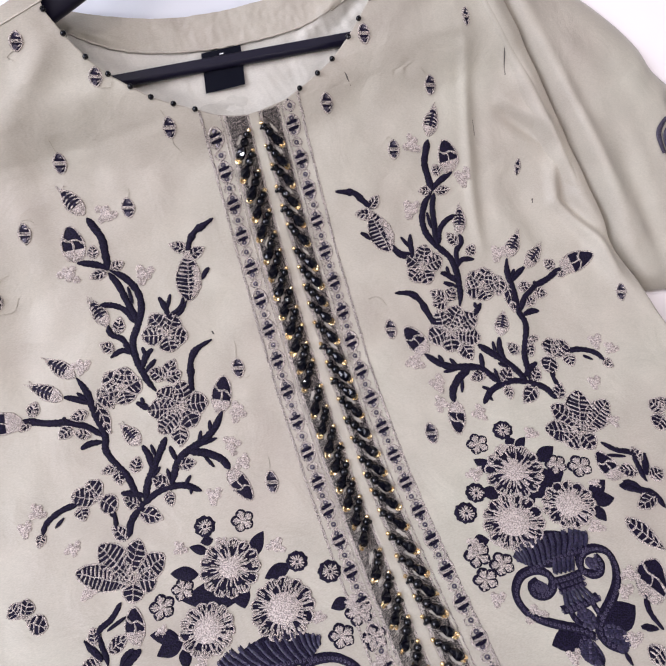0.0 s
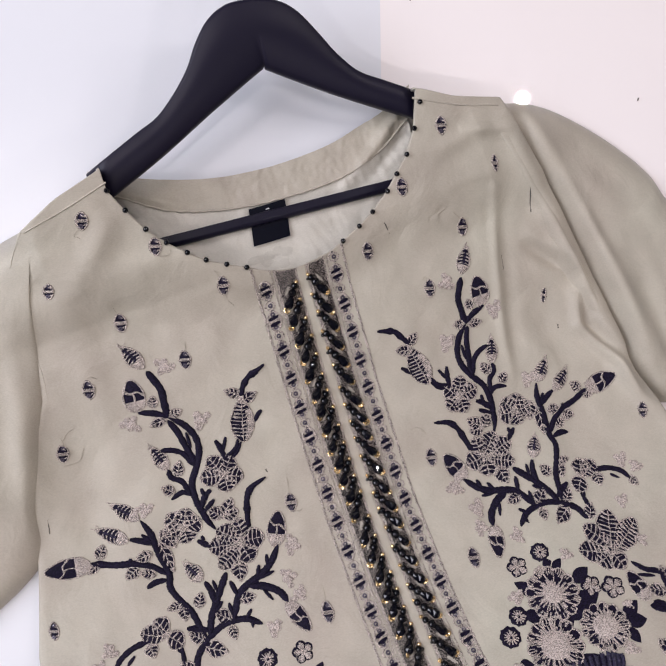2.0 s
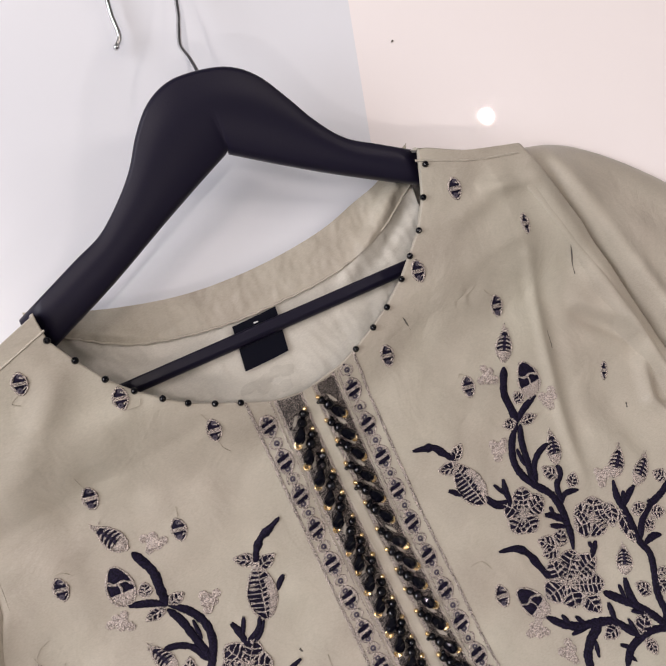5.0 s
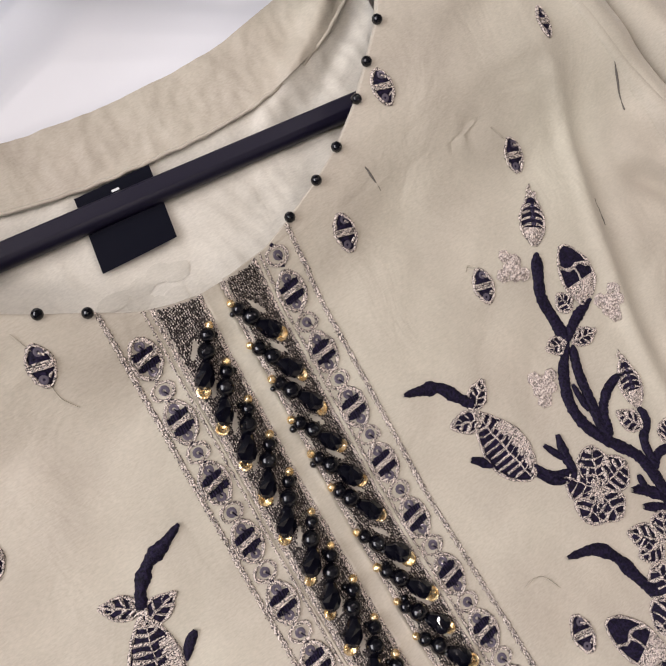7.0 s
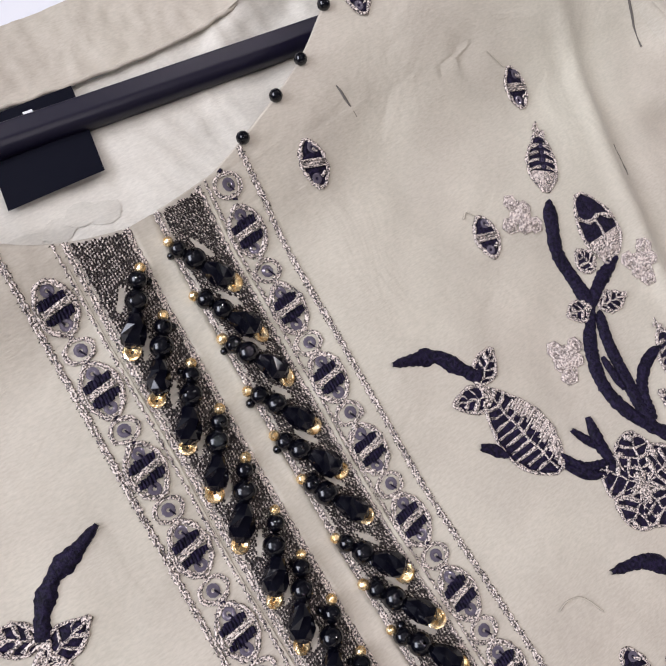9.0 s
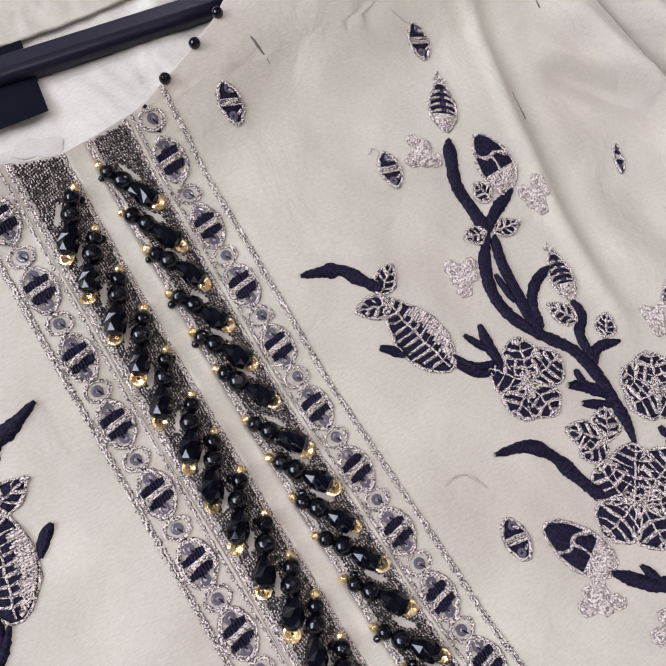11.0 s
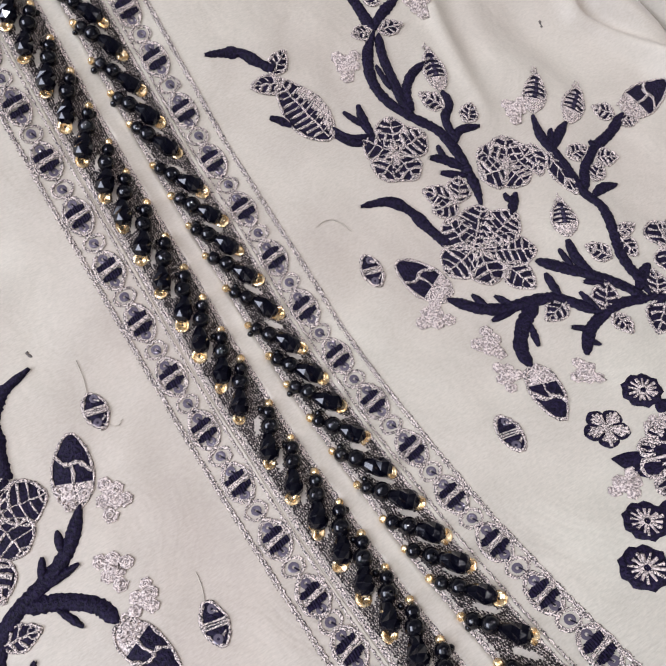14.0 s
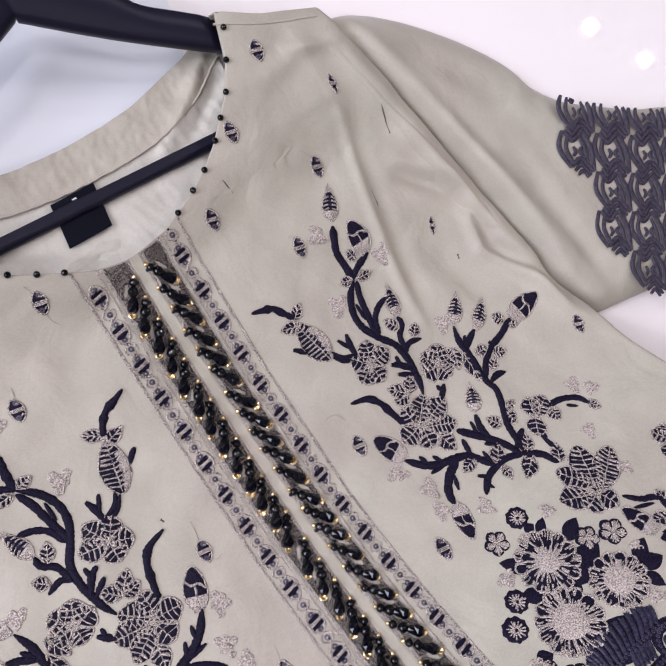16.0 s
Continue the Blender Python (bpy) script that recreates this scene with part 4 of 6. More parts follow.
blossom("right", "rosette", (39.6, -288), 7.8, 0)
blossom("right", "daisy", (81.5, -277.5), 17.1, 6.6)
blossom("right", "daisy", (101.8, -302.8), 15.1, 8.3)
blossom("right", "daisy", (64.4, -300.6), 17.7, 9.7)
blossom("right", "star", (68.3, -256.6), 7.9, 0)
blossom("right", "star", (108.8, -282.3), 7.6, 0)
blossom("right", "star", (122.2, -287.8), 8.5, 0)
blossom("right", "star", (33.3, -308), 9, 0)
blossom("right", "star", (44.2, -316), 8.3, 0)
blossom("right", "star", (30.6, -319.1), 8.3, 0)
petal("right", "navy", (89.7, -267.7), (99.9, -262.7), 5.4)
petal("right", "navy", (98.2, -277.1), (114.1, -273.3), 8.1)
petal("right", "navy", (71.5, -275.5), (60.7, -263.8), 8.4)
petal("right", "navy", (76.6, -288.9), (110.8, -287.6), 15.1)
petal("right", "navy", (80.8, -297.6), (80.3, -284.1), 11.3)
petal("right", "navy", (116, -303.7), (131.8, -298.8), 7.6)
petal("right", "navy", (114.7, -304.4), (130.2, -308.4), 8.6)
petal("right", "navy", (115.2, -307.9), (117, -316.8), 7.6)
petal("right", "navy", (55.1, -282), (68, -286.1), 7.8)
petal("right", "navy", (35.7, -301.5), (44.7, -304.3), 6.1)
petal("right", "navy", (85.6, -262.1), (93, -262), 5.4)
petal("right", "navy", (53.5, -315.6), (99.5, -320.3), 16.8)
rib("right", 2.6, (54.5, -318), (54.6, -316.4), (53.4, -314.3))
rib("right", 2.6, (55.9, -319.1), (56.5, -316.5), (55.8, -313.4))
rib("right", 2.6, (57.3, -320.3), (58.5, -316.7), (58.2, -312.5))
rib("right", 2.6, (59, -321.3), (60.6, -316.8), (60.9, -311.7))
rib("right", 2.6, (61.7, -321.7), (63.9, -316.9), (64.6, -311.6))
rib("right", 2.6, (64.5, -322.1), (67.1, -317.1), (68.2, -311.5))
rib("right", 2.6, (67.5, -322.2), (70.5, -317.2), (72.2, -311.6))
rib("right", 2.6, (70.8, -322), (74.3, -317.2), (76.4, -311.8))
rib("right", 2.6, (74.1, -321.9), (78.1, -317.2), (80.7, -312))
rib("right", 2.6, (77.5, -321.9), (81.9, -317.4), (85, -312.4))
rib("right", 2.6, (81, -322), (85.9, -317.7), (89.4, -312.9))
rib("right", 2.6, (84.5, -322.2), (89.8, -318.1), (93.8, -313.4))
rib("right", 2.6, (88.1, -322.3), (93, -318.6), (96.5, -314.4))
rib("right", 2.6, (91.6, -322.3), (95.9, -319.2), (98.7, -315.7))
rib("right", 2.6, (95.2, -322.3), (98.8, -319.8), (100.9, -316.9))
chain("right", 3.6, (58, -322.7), (69, -322.3), (82, -322.5), (95.2, -323.6))
rib("right", 2.5, (69.9, -328.2), (73.5, -322.9))
rib("right", 2.6, (72.4, -328.5), (76.4, -323.3))
rib("right", 2.6, (75, -328.9), (79.2, -323.7))
rib("right", 2.5, (77.6, -329.2), (82, -324.2))
rib("right", 2.6, (80.1, -329.6), (84.8, -324.6))
chain("right", 2.4, (67.6, -330.6), (75.3, -331.3), (84.6, -331.5))
chain("right", 2.3, (66.9, -332.9), (74.7, -333.5), (83.4, -333.7))
chain("right", 2.3, (66.2, -335.2), (74.1, -335.6), (82.2, -335.8))
rib("right", 2.5, (68.7, -335.5), (65.4, -341.2))
rib("right", 2.6, (70.9, -335.7), (68.7, -341.3))
rib("right", 2.6, (73.1, -335.9), (71.9, -341.3))
rib("right", 2.5, (75.4, -336.1), (75.1, -341.4))
rib("right", 2.5, (77.6, -336.3), (78.4, -341.4))
rib("right", 2.5, (79.8, -336.5), (81.6, -341.4))
chain("right", 3.2, (61.4, -341.9), (71.4, -342.6), (84.7, -342.3))
chain("right", 3, (65.8, -343.1), (65.4, -346.4), (67.6, -349.6))
chain("right", 3, (79.6, -343.4), (79.4, -346.2), (79.3, -349))
petal("right", "sequin", (71, -343.5), (71.8, -352.4), 10.5)
chain("right", 3.8, (58.7, -328.4), (53.5, -329.2), (52.4, -332.3), (57.9, -334.3), (64.6, -332.1), (66, -327.4), (60, -323.7), (50.8, -323.7), (43.8, -327.6), (41.5, -332.6), (43.3, -338.4), (49.3, -342.9), (57.2, -347.1), (65.9, -351.2), (69.7, -354.9))
petal("right", "sequin", (54.3, -330.2), (61.8, -332), 6)
chain("right", 3.8, (97.3, -327.5), (98.1, -330.9), (93.8, -334), (88.4, -333.6), (85.7, -330.4), (88.4, -326.4), (93.8, -324.4), (100.7, -325.2), (105.6, -328.7), (104.7, -334.4), (99.8, -339.9), (92.4, -344.1), (84.7, -347.4), (77.6, -350.6), (73.4, -354.2), (73.3, -357.8), (77, -361.1))
petal("right", "sequin", (89.4, -329.6), (96.4, -330.8), 6.2)
petal("right", "navy", (68.8, -353.6), (45.3, -351.6), 10.9)
petal("right", "navy", (77.2, -352.6), (100.5, -350.7), 12.1)
petal("right", "sequin", (66.2, -354.3), (58.5, -362.2), 13.8)
petal("right", "sequin", (75, -355), (85.9, -359.9), 14)
stem("right", 1.9, (66.2, -357.6), (64.6, -364.4))
stem("right", 2, (79.5, -363.5), (78.9, -368.1))
blossom("right", "sprig", (46.1, -339.2), 7.8, 0)
blossom("right", "sprig", (108.9, -339.5), 6.8, 0)
blossom("right", "sprig", (100.5, -344.6), 6.8, 0)
blossom("right", "sprig", (52.8, -358), 5.6, 0)
blossom("right", "sprig", (88.6, -361.1), 6.6, 0)
stem("right", 3, (165.5, -295.1), (157.8, -304.5))
stem("right", 3, (137.4, -303.7), (146.5, -309), (154.3, -313.7), (154.5, -321.2))
stem("right", 2.4, (109.8, -349), (105.7, -354.9), (106, -362.1))
stem("right", 2.2, (95.6, -358.3), (103.8, -361.1))
petal("right", "eye", (108.3, -350.8), (129.2, -339.2), 13.7)
petal("right", "stripe", (137.1, -336.9), (127.8, -318.5), 10.2)
petal("right", "leaf", (160.3, -297.2), (160.7, -289), 7.3)
petal("right", "leaf", (154.4, -301.4), (143.1, -296.4), 7.1)
petal("right", "leaf", (159, -305.8), (169.3, -305.7), 7.3)
petal("right", "leaf", (154.9, -314.6), (138.9, -316.6), 7)
petal("right", "eye", (139.7, -301.2), (137.7, -284.1), 11.4)
petal("right", "stripe", (195.1, -278.5), (191.4, -269.5), 9.8)
petal("right", "stripe", (194.1, -279.6), (183.6, -285), 9.8)
petal("right", "stripe", (197, -277.8), (201.1, -270.8), 9.8)
petal("right", "stripe", (100.3, -367.4), (89.5, -370), 7.5)
stem("left", 4, (-123.2, -34), (-120.8, -41.5), (-118.7, -50), (-120.1, -59.9), (-121.2, -69.8))
stem("left", 3.7, (-121.2, -69.8), (-112.9, -78.9), (-108.7, -89.7), (-109.9, -100.3), (-115.9, -110.3), (-122.4, -119.3), (-124.2, -130.5), (-123.3, -139), (-121.9, -147.5), (-118.9, -155.6))
stem("left", 3.5, (-122.3, -71.6), (-118.9, -81.5), (-117.5, -92.2), (-115.9, -103.1), (-116.2, -109.8))
stem("left", 2, (-113.6, -84.2), (-114.2, -95.9))
stem("left", 3.4, (-121.2, -69.8), (-127.9, -64.3), (-138.8, -59.3))
stem("left", 3.1, (-117.4, -108.1), (-120, -99.1), (-126.2, -93.2), (-134.6, -90))
stem("left", 3.1, (-126.5, -127.2), (-128.2, -116.3), (-134.2, -110.3), (-134.1, -104.2))
stem("left", 2.7, (-126, -127), (-131.1, -122.9), (-139.6, -124.8))
stem("left", 3.2, (-124, -139.4), (-117.5, -131.3), (-111.9, -128.2))
stem("left", 2.1, (-117.8, -131.7), (-118, -124.9))
stem("left", 2.6, (-121.8, -141.2), (-112.3, -135.4))
hook_stem("left", 3.4, (-46.1, -59.0), (-53.5, -61.6), (-60.0, -63.6), (-65.6, -68.6), (-69.0, -74.0))
stem("left", 2.5, (-81.5, -102), (-86, -108.6), (-95.2, -111.2))
stem("left", 2.2, (-80.4, -105.2), (-86.1, -110.9), (-92.1, -113.7))
stem("left", 3, (-95.3, -112.1), (-95.2, -105), (-97, -97.2))
stem("left", 2, (-94.6, -107), (-89.2, -97.7))
stem("left", 2.5, (-66.1, -95.2), (-62.8, -91.6), (-59.1, -89.1))
hook_stem("left", 3.5, (-73.3, -135.2), (-85.2, -138.1), (-91.2, -144.4), (-94.2, -152.9), (-97.5, -162.9))
stem("left", 3.7, (-164.6, -130), (-161.4, -140.7), (-161.2, -149.1), (-160.7, -158.7), (-159.5, -171.7), (-162, -180.8), (-158.6, -191.6), (-154.3, -201), (-152.6, -211.7), (-150.6, -219.2))
stem("left", 3.2, (-161.2, -149.1), (-168.8, -143.5), (-175.9, -139.4))
stem("left", 2.2, (-162.5, -146.4), (-167.5, -139.4))
stem("left", 3.5, (-160.3, -172), (-168.5, -162.5), (-178.9, -155.9), (-193.3, -151.2), (-205.6, -144.8))
stem("left", 3.2, (-162.4, -174.9), (-170, -173.5), (-176.5, -174.5))
stem("left", 2.2, (-181.3, -155.3), (-179.8, -151.3))
stem("left", 3.8, (-122.7, -185.7), (-130.5, -194.3), (-137.4, -202), (-143.8, -210.1), (-148.6, -219.4))
stem("left", 3.4, (-139.1, -185.5), (-137.1, -193.4), (-138, -202))
stem("left", 2, (-133.7, -186.8), (-133.2, -195))
stem("left", 3.4, (-161.4, -209.2), (-154, -212.5), (-148.2, -215.5))
stem("left", 2, (-132.4, -202), (-139.7, -207.1))
stem("left", 3.7, (-82.5, -182.1), (-91.4, -191), (-100.4, -195.6), (-112.5, -198.6), (-120.4, -202.7), (-126.5, -210.8), (-130.2, -215.9))
stem("left", 2.2, (-92.5, -184.9), (-94.6, -191.8))
stem("left", 2.1, (-100, -189.3), (-103.6, -195.7))
stem("left", 2.7, (-122.7, -191.9), (-121.3, -202.4))
stem("left", 2, (-91.8, -197.2), (-103.4, -197.8))
stem("left", 2.1, (-128.7, -204.5), (-129.2, -213.3))
stem("left", 3.2, (-151.2, -220.4), (-138.3, -216.1), (-129.1, -216.1), (-120.5, -218.3), (-112.2, -224.6))
stem("left", 1.8, (-121.9, -218.1), (-115.6, -213.4))
stem("left", 1.6, (-117.9, -220.4), (-119.4, -224.1))
stem("left", 3.4, (-148.9, -219.1), (-155.2, -223.2), (-160.8, -227.8), (-164.7, -235.2))
stem("left", 3.9, (-112.1, -199.1), (-101.8, -203.8), (-93.6, -210.6), (-90.6, -218.1))
stem("left", 1.9, (-103.7, -204.9), (-99.7, -213.4))
stem("left", 2.4, (-168.5, -217.8), (-169.8, -225.2), (-170.7, -230.8))
stem("left", 1.9, (-169.4, -221.2), (-171.6, -218.2))
stem("left", 3.1, (-133.8, -158.2), (-126.2, -165.6))
stem("left", 2.1, (-129.5, -160.7), (-129.6, -156))
stem("left", 2.9, (-188.2, -206.1), (-199.9, -206.6), (-210.2, -210.4), (-214.6, -216.3))
stem("left", 1.7, (-199.2, -210.9), (-205.9, -214.7))
stem("left", 2.6, (-179, -265.7), (-187, -271.7), (-195.6, -274.7), (-195.8, -281.1), (-194.6, -287), (-194.5, -291.2))
stem("left", 1.6, (-178.4, -273.3), (-190.8, -276.1))
stem("left", 1.8, (-196.4, -286.5), (-205.4, -276.3))
stem("left", 2.3, (-178.3, -288.5), (-184.5, -290.5), (-188.6, -294.9))
stem("left", 1.5, (-174.8, -291.1), (-180.5, -289))
petal("left", "bud", (-123.9, -31.6), (-132.9, -11.8), 10.2)
petal("left", "bud", (-134.1, -104.6), (-139.5, -84.6), 9)
petal("left", "bud", (-165.1, -129.3), (-179.5, -112.3), 9.4)
petal("left", "bud", (-176.9, -139.9), (-195.3, -125.1), 9.6)
petal("left", "bud", (-140.3, -184.5), (-147.3, -169.3), 9.6)
petal("left", "eye", (-138.8, -58.8), (-135.7, -35.5), 14.2)
petal("left", "eye", (-84.7, -182.6), (-73.6, -160.5), 12.7)
petal("left", "eye", (-205.8, -145.5), (-236, -138.5), 13.6)
petal("left", "eye", (-91.6, -218), (-83.5, -239.8), 10.7)
petal("left", "leaf", (-120.4, -69.5), (-110.6, -68.4), 6.3)
petal("left", "leaf", (-122.9, -70.5), (-134.8, -71.1), 6.3)
petal("left", "leaf", (-128.7, -59.8), (-125.6, -51.8), 6.9)
petal("left", "leaf", (-130.7, -111.5), (-124.6, -101.8), 7.5)
petal("left", "leaf", (-135.8, -121.2), (-142.9, -114.1), 7)
petal("left", "leaf", (-68.7, -74.1), (-78.8, -66.2), 6.8)
petal("left", "leaf", (-71.3, -78.4), (-58, -75.5), 7.3)
petal("left", "leaf", (-121.7, -205), (-109.6, -206.9), 7.1)
petal("left", "leaf", (-130.8, -215.2), (-140, -206.7), 9)
petal("left", "leaf", (-133, -217.6), (-132.9, -226.9), 6.4)
petal("left", "leaf", (-154.2, -223.5), (-140.6, -231.8), 9.7)
petal("left", "leaf", (-152.4, -220.8), (-161.1, -212), 7.8)
petal("left", "leaf", (-149.6, -200.3), (-143.6, -191.1), 7.6)
petal("left", "leaf", (-158.1, -192.8), (-169.3, -193.3), 5)
petal("left", "leaf", (-158.2, -194.4), (-159.9, -204.6), 8.1)
petal("left", "leaf", (-164.9, -154.2), (-176.9, -153.9), 7.1)
petal("left", "leaf", (-177.3, -159.4), (-187.5, -163.2), 7.7)
petal("left", "leaf", (-168, -168.7), (-177.6, -162.7), 6.4)
petal("left", "leaf", (-200.7, -144.6), (-193.5, -136.8), 7.7)
petal("left", "leaf", (-200.7, -146.6), (-209.7, -151.1), 5.5)
petal("left", "leaf", (-187.7, -207.7), (-187.6, -216.8), 8.8)
petal("left", "leaf", (-214.1, -215.2), (-218.5, -221.7), 5.7)
petal("left", "leaf", (-165.5, -236), (-172.6, -225.8), 8)
petal("left", "leaf", (-157.8, -148.9), (-155.9, -171.8), 8.2)
petal("left", "leaf", (-112.2, -181.1), (-115.6, -194.9), 10.7)
petal("left", "leaf", (-154.4, -142), (-148.4, -157), 9.3)
petal("left", "long", (-78.8, -106.4), (-69.2, -74.7), 16.3)
petal("left", "stripe", (-99.8, -121.9), (-106, -106.5), 12.8)
petal("left", "stripe", (-99.8, -121.9), (-116.3, -118.2), 12.8)
petal("left", "stripe", (-99.8, -121.9), (-90.5, -111.3), 12.8)
petal("left", "stripe", (-99.8, -121.9), (-87.9, -128.6), 12.8)
petal("left", "stripe", (-99.8, -121.9), (-101.1, -134.4), 12.8)
petal("left", "stripe", (-139.2, -147.1), (-132.6, -133.9), 14.5)
petal("left", "stripe", (-139.2, -147.1), (-146.8, -133.7), 14.5)
petal("left", "stripe", (-139.2, -147.1), (-154, -145.9), 14.5)
petal("left", "stripe", (-139.2, -147.1), (-126, -144.6), 14.5)
petal("left", "stripe", (-139.2, -147.1), (-140, -157.4), 14.5)
petal("left", "leaf", (-111.2, -149.7), (-100.7, -139.3), 9.4)
petal("left", "leaf", (-111.2, -149.7), (-99.2, -149.1), 9.4)
petal("left", "leaf", (-111.2, -149.7), (-118.7, -139.9), 9.4)
petal("left", "stripe", (-103.1, -171.1), (-102.9, -154), 13.4)
petal("left", "stripe", (-104.4, -170.4), (-118.9, -155.6), 15.1)
petal("left", "stripe", (-107.4, -170.6), (-128.7, -165.5), 14.1)
petal("left", "stripe", (-106.3, -172.1), (-126.4, -182.1), 13.7)
petal("left", "stripe", (-106.3, -169.9), (-89.3, -173.3), 14)
petal("left", "stripe", (-106.2, -171.4), (-103.7, -185.9), 14.6)
petal("left", "stripe", (-173.9, -208), (-179.1, -195.3), 12.7)
petal("left", "stripe", (-175.6, -208.3), (-191.3, -200), 12.2)
petal("left", "stripe", (-175.5, -206.4), (-166.6, -217.5), 11.7)
petal("left", "stripe", (-168.6, -260), (-183.3, -232.9), 17.5)
petal("left", "stripe", (-170.6, -259.7), (-201.5, -242.4), 13.7)
petal("left", "stripe", (-171.6, -254.9), (-158.3, -238.3), 12.8)
petal("left", "stripe", (-167.7, -258.1), (-146.5, -250.8), 12.9)
petal("left", "stripe", (-168.7, -257.3), (-172.8, -268.5), 12.5)
petal("left", "stripe", (-167.7, -258.1), (-155, -261.8), 12.5)
blossom("left", "sprig", (-110.7, -35.8), 8.3, 0)
blossom("left", "sprig", (-146.4, -64.4), 8.2, 0)
blossom("left", "sprig", (-101.5, -79.7), 8.2, 0)
blossom("left", "sprig", (-158.8, -124.5), 7.4, 0)
blossom("left", "sprig", (-72.9, -185.9), 8, 0)
blossom("left", "sprig", (-83.8, -204.2), 7.8, 0)
blossom("left", "sprig", (-80.6, -216.8), 6.8, 0)
blossom("left", "sprig", (-106.3, -229.7), 7.1, 0)
blossom("left", "sprig", (-213.6, -202.5), 6.8, 0)
blossom("left", "sprig", (-223.9, -209.2), 6.3, 0)
blossom("left", "sprig", (-198.4, -229.9), 6.4, 0)
blossom("left", "sprig", (-197, -255), 5.8, 0)
blossom("left", "sprig", (-136.2, -250.9), 5.8, 0)
blossom("left", "sprig", (-111.6, -255.4), 5, 0)
blossom("left", "sprig", (-79.6, -267.5), 7, 0)
blossom("left", "sprig", (-143.4, -307), 6.7, 0)
blossom("left", "sprig", (-49, -306.9), 6.5, 0)
blossom("left", "sprig", (-45.6, -332.8), 6.1, 0)
blossom("left", "sprig", (-160, -286.1), 4.5, 0)
blossom("left", "sprig", (-70, -307), 5.2, 0)
blossom("left", "rosette", (-117.6, -244.2), 7.3, 0)
blossom("left", "rosette", (-70.7, -279), 7.2, 0)
blossom("left", "rosette", (-54.3, -289.3), 7.8, 0)
blossom("left", "daisy", (-110.7, -269.4), 17.1, 6.6)
blossom("left", "daisy", (-134.7, -293.1), 15.1, 8.3)
blossom("left", "daisy", (-88.4, -297.1), 17.7, 9.7)
blossom("left", "star", (-93.9, -248.7), 7.9, 0)
blossom("left", "star", (-141.7, -271.2), 7.6, 0)
blossom("left", "star", (-156.4, -275.5), 8.5, 0)
blossom("left", "star", (-47.2, -311.3), 9, 0)
blossom("left", "star", (-61.8, -317.5), 8.3, 0)
blossom("left", "star", (-44.5, -323.3), 8.3, 0)
petal("left", "navy", (-120, -258), (-130.8, -251.8), 5.4)
petal("left", "navy", (-129.9, -266.9), (-146.6, -261.5), 8.1)
petal("left", "navy", (-97.8, -269), (-83.8, -258.2), 8.4)
petal("left", "navy", (-104.4, -282.4), (-144.2, -276.4), 15.1)
petal("left", "navy", (-109.7, -290.8), (-109.2, -276.6), 11.3)
petal("left", "navy", (-150.7, -292.4), (-167.7, -285.6), 7.6)
petal("left", "navy", (-149.3, -293.2), (-166.6, -295.5), 8.6)
petal("left", "navy", (-150, -296.8), (-152.3, -305.8), 7.6)
petal("left", "navy", (-75.2, -279.7), (-93, -281.2), 7.8)
petal("left", "navy", (-49.8, -304.2), (-61.8, -305.3), 6.1)
petal("left", "navy", (-115, -252.5), (-123.3, -251.7), 5.4)
petal("left", "navy", (-74.1, -315.1), (-132.2, -311.8), 16.8)
rib("left", 2.6, (-75.5, -317.4), (-75.6, -315.7), (-73.9, -313.8))
rib("left", 2.6, (-77.4, -318.3), (-78.1, -315.4), (-77.1, -312.4))
rib("left", 2.6, (-79.3, -319.3), (-80.8, -315.2), (-80.3, -310.9))
rib("left", 2.6, (-81.5, -320), (-83.5, -314.9), (-83.8, -309.5))
rib("left", 2.6, (-85.1, -319.8), (-87.9, -314.3), (-88.7, -308.6))
rib("left", 2.6, (-88.7, -319.7), (-92.1, -313.9), (-93.5, -307.8))
rib("left", 2.6, (-92.6, -319.2), (-96.5, -313.4), (-98.7, -307.1))
rib("left", 2.6, (-96.9, -318.4), (-101.3, -312.7), (-104, -306.6))
rib("left", 2.6, (-101.1, -317.7), (-106.1, -312), (-109.4, -306))
rib("left", 2.6, (-105.4, -317), (-110.9, -311.5), (-114.8, -305.7))
rib("left", 2.6, (-109.7, -316.5), (-115.8, -311.2), (-120.1, -305.5))
rib("left", 2.6, (-114.1, -316.1), (-120.6, -310.9), (-125.4, -305.4))
rib("left", 2.6, (-118.5, -315.7), (-124.4, -311), (-128.6, -306))
rib("left", 2.6, (-122.7, -315.1), (-127.9, -311.2), (-131.2, -307.1))
rib("left", 2.6, (-127.1, -314.5), (-131.3, -311.4), (-133.8, -308))
chain("left", 3.6, (-80.3, -321.6), (-94.5, -319), (-111, -316.9), (-127.1, -315.9))
rib("left", 2.5, (-95.7, -325.1), (-100.3, -318.8))
rib("left", 2.6, (-98.9, -324.9), (-104, -318.7))
rib("left", 2.6, (-102.2, -324.9), (-107.5, -318.6))
rib("left", 2.5, (-105.5, -324.7), (-111, -318.7))
rib("left", 2.6, (-108.6, -324.7), (-114.4, -318.6))
chain("left", 2.4, (-92.8, -328.1), (-102.6, -327.4), (-114.2, -326))
chain("left", 2.3, (-92, -330.6), (-101.8, -329.8), (-112.7, -328.5))
chain("left", 2.3, (-91.1, -333.2), (-101.1, -332.1), (-111.2, -330.9))
rib("left", 2.5, (-94.3, -333), (-90.2, -339.6))
rib("left", 2.6, (-97.1, -332.8), (-94.4, -339.1))
rib("left", 2.6, (-99.8, -332.6), (-98.4, -338.5))
rib("left", 2.5, (-102.7, -332.4), (-102.4, -338.1))
rib("left", 2.5, (-105.5, -332.2), (-106.5, -337.5))
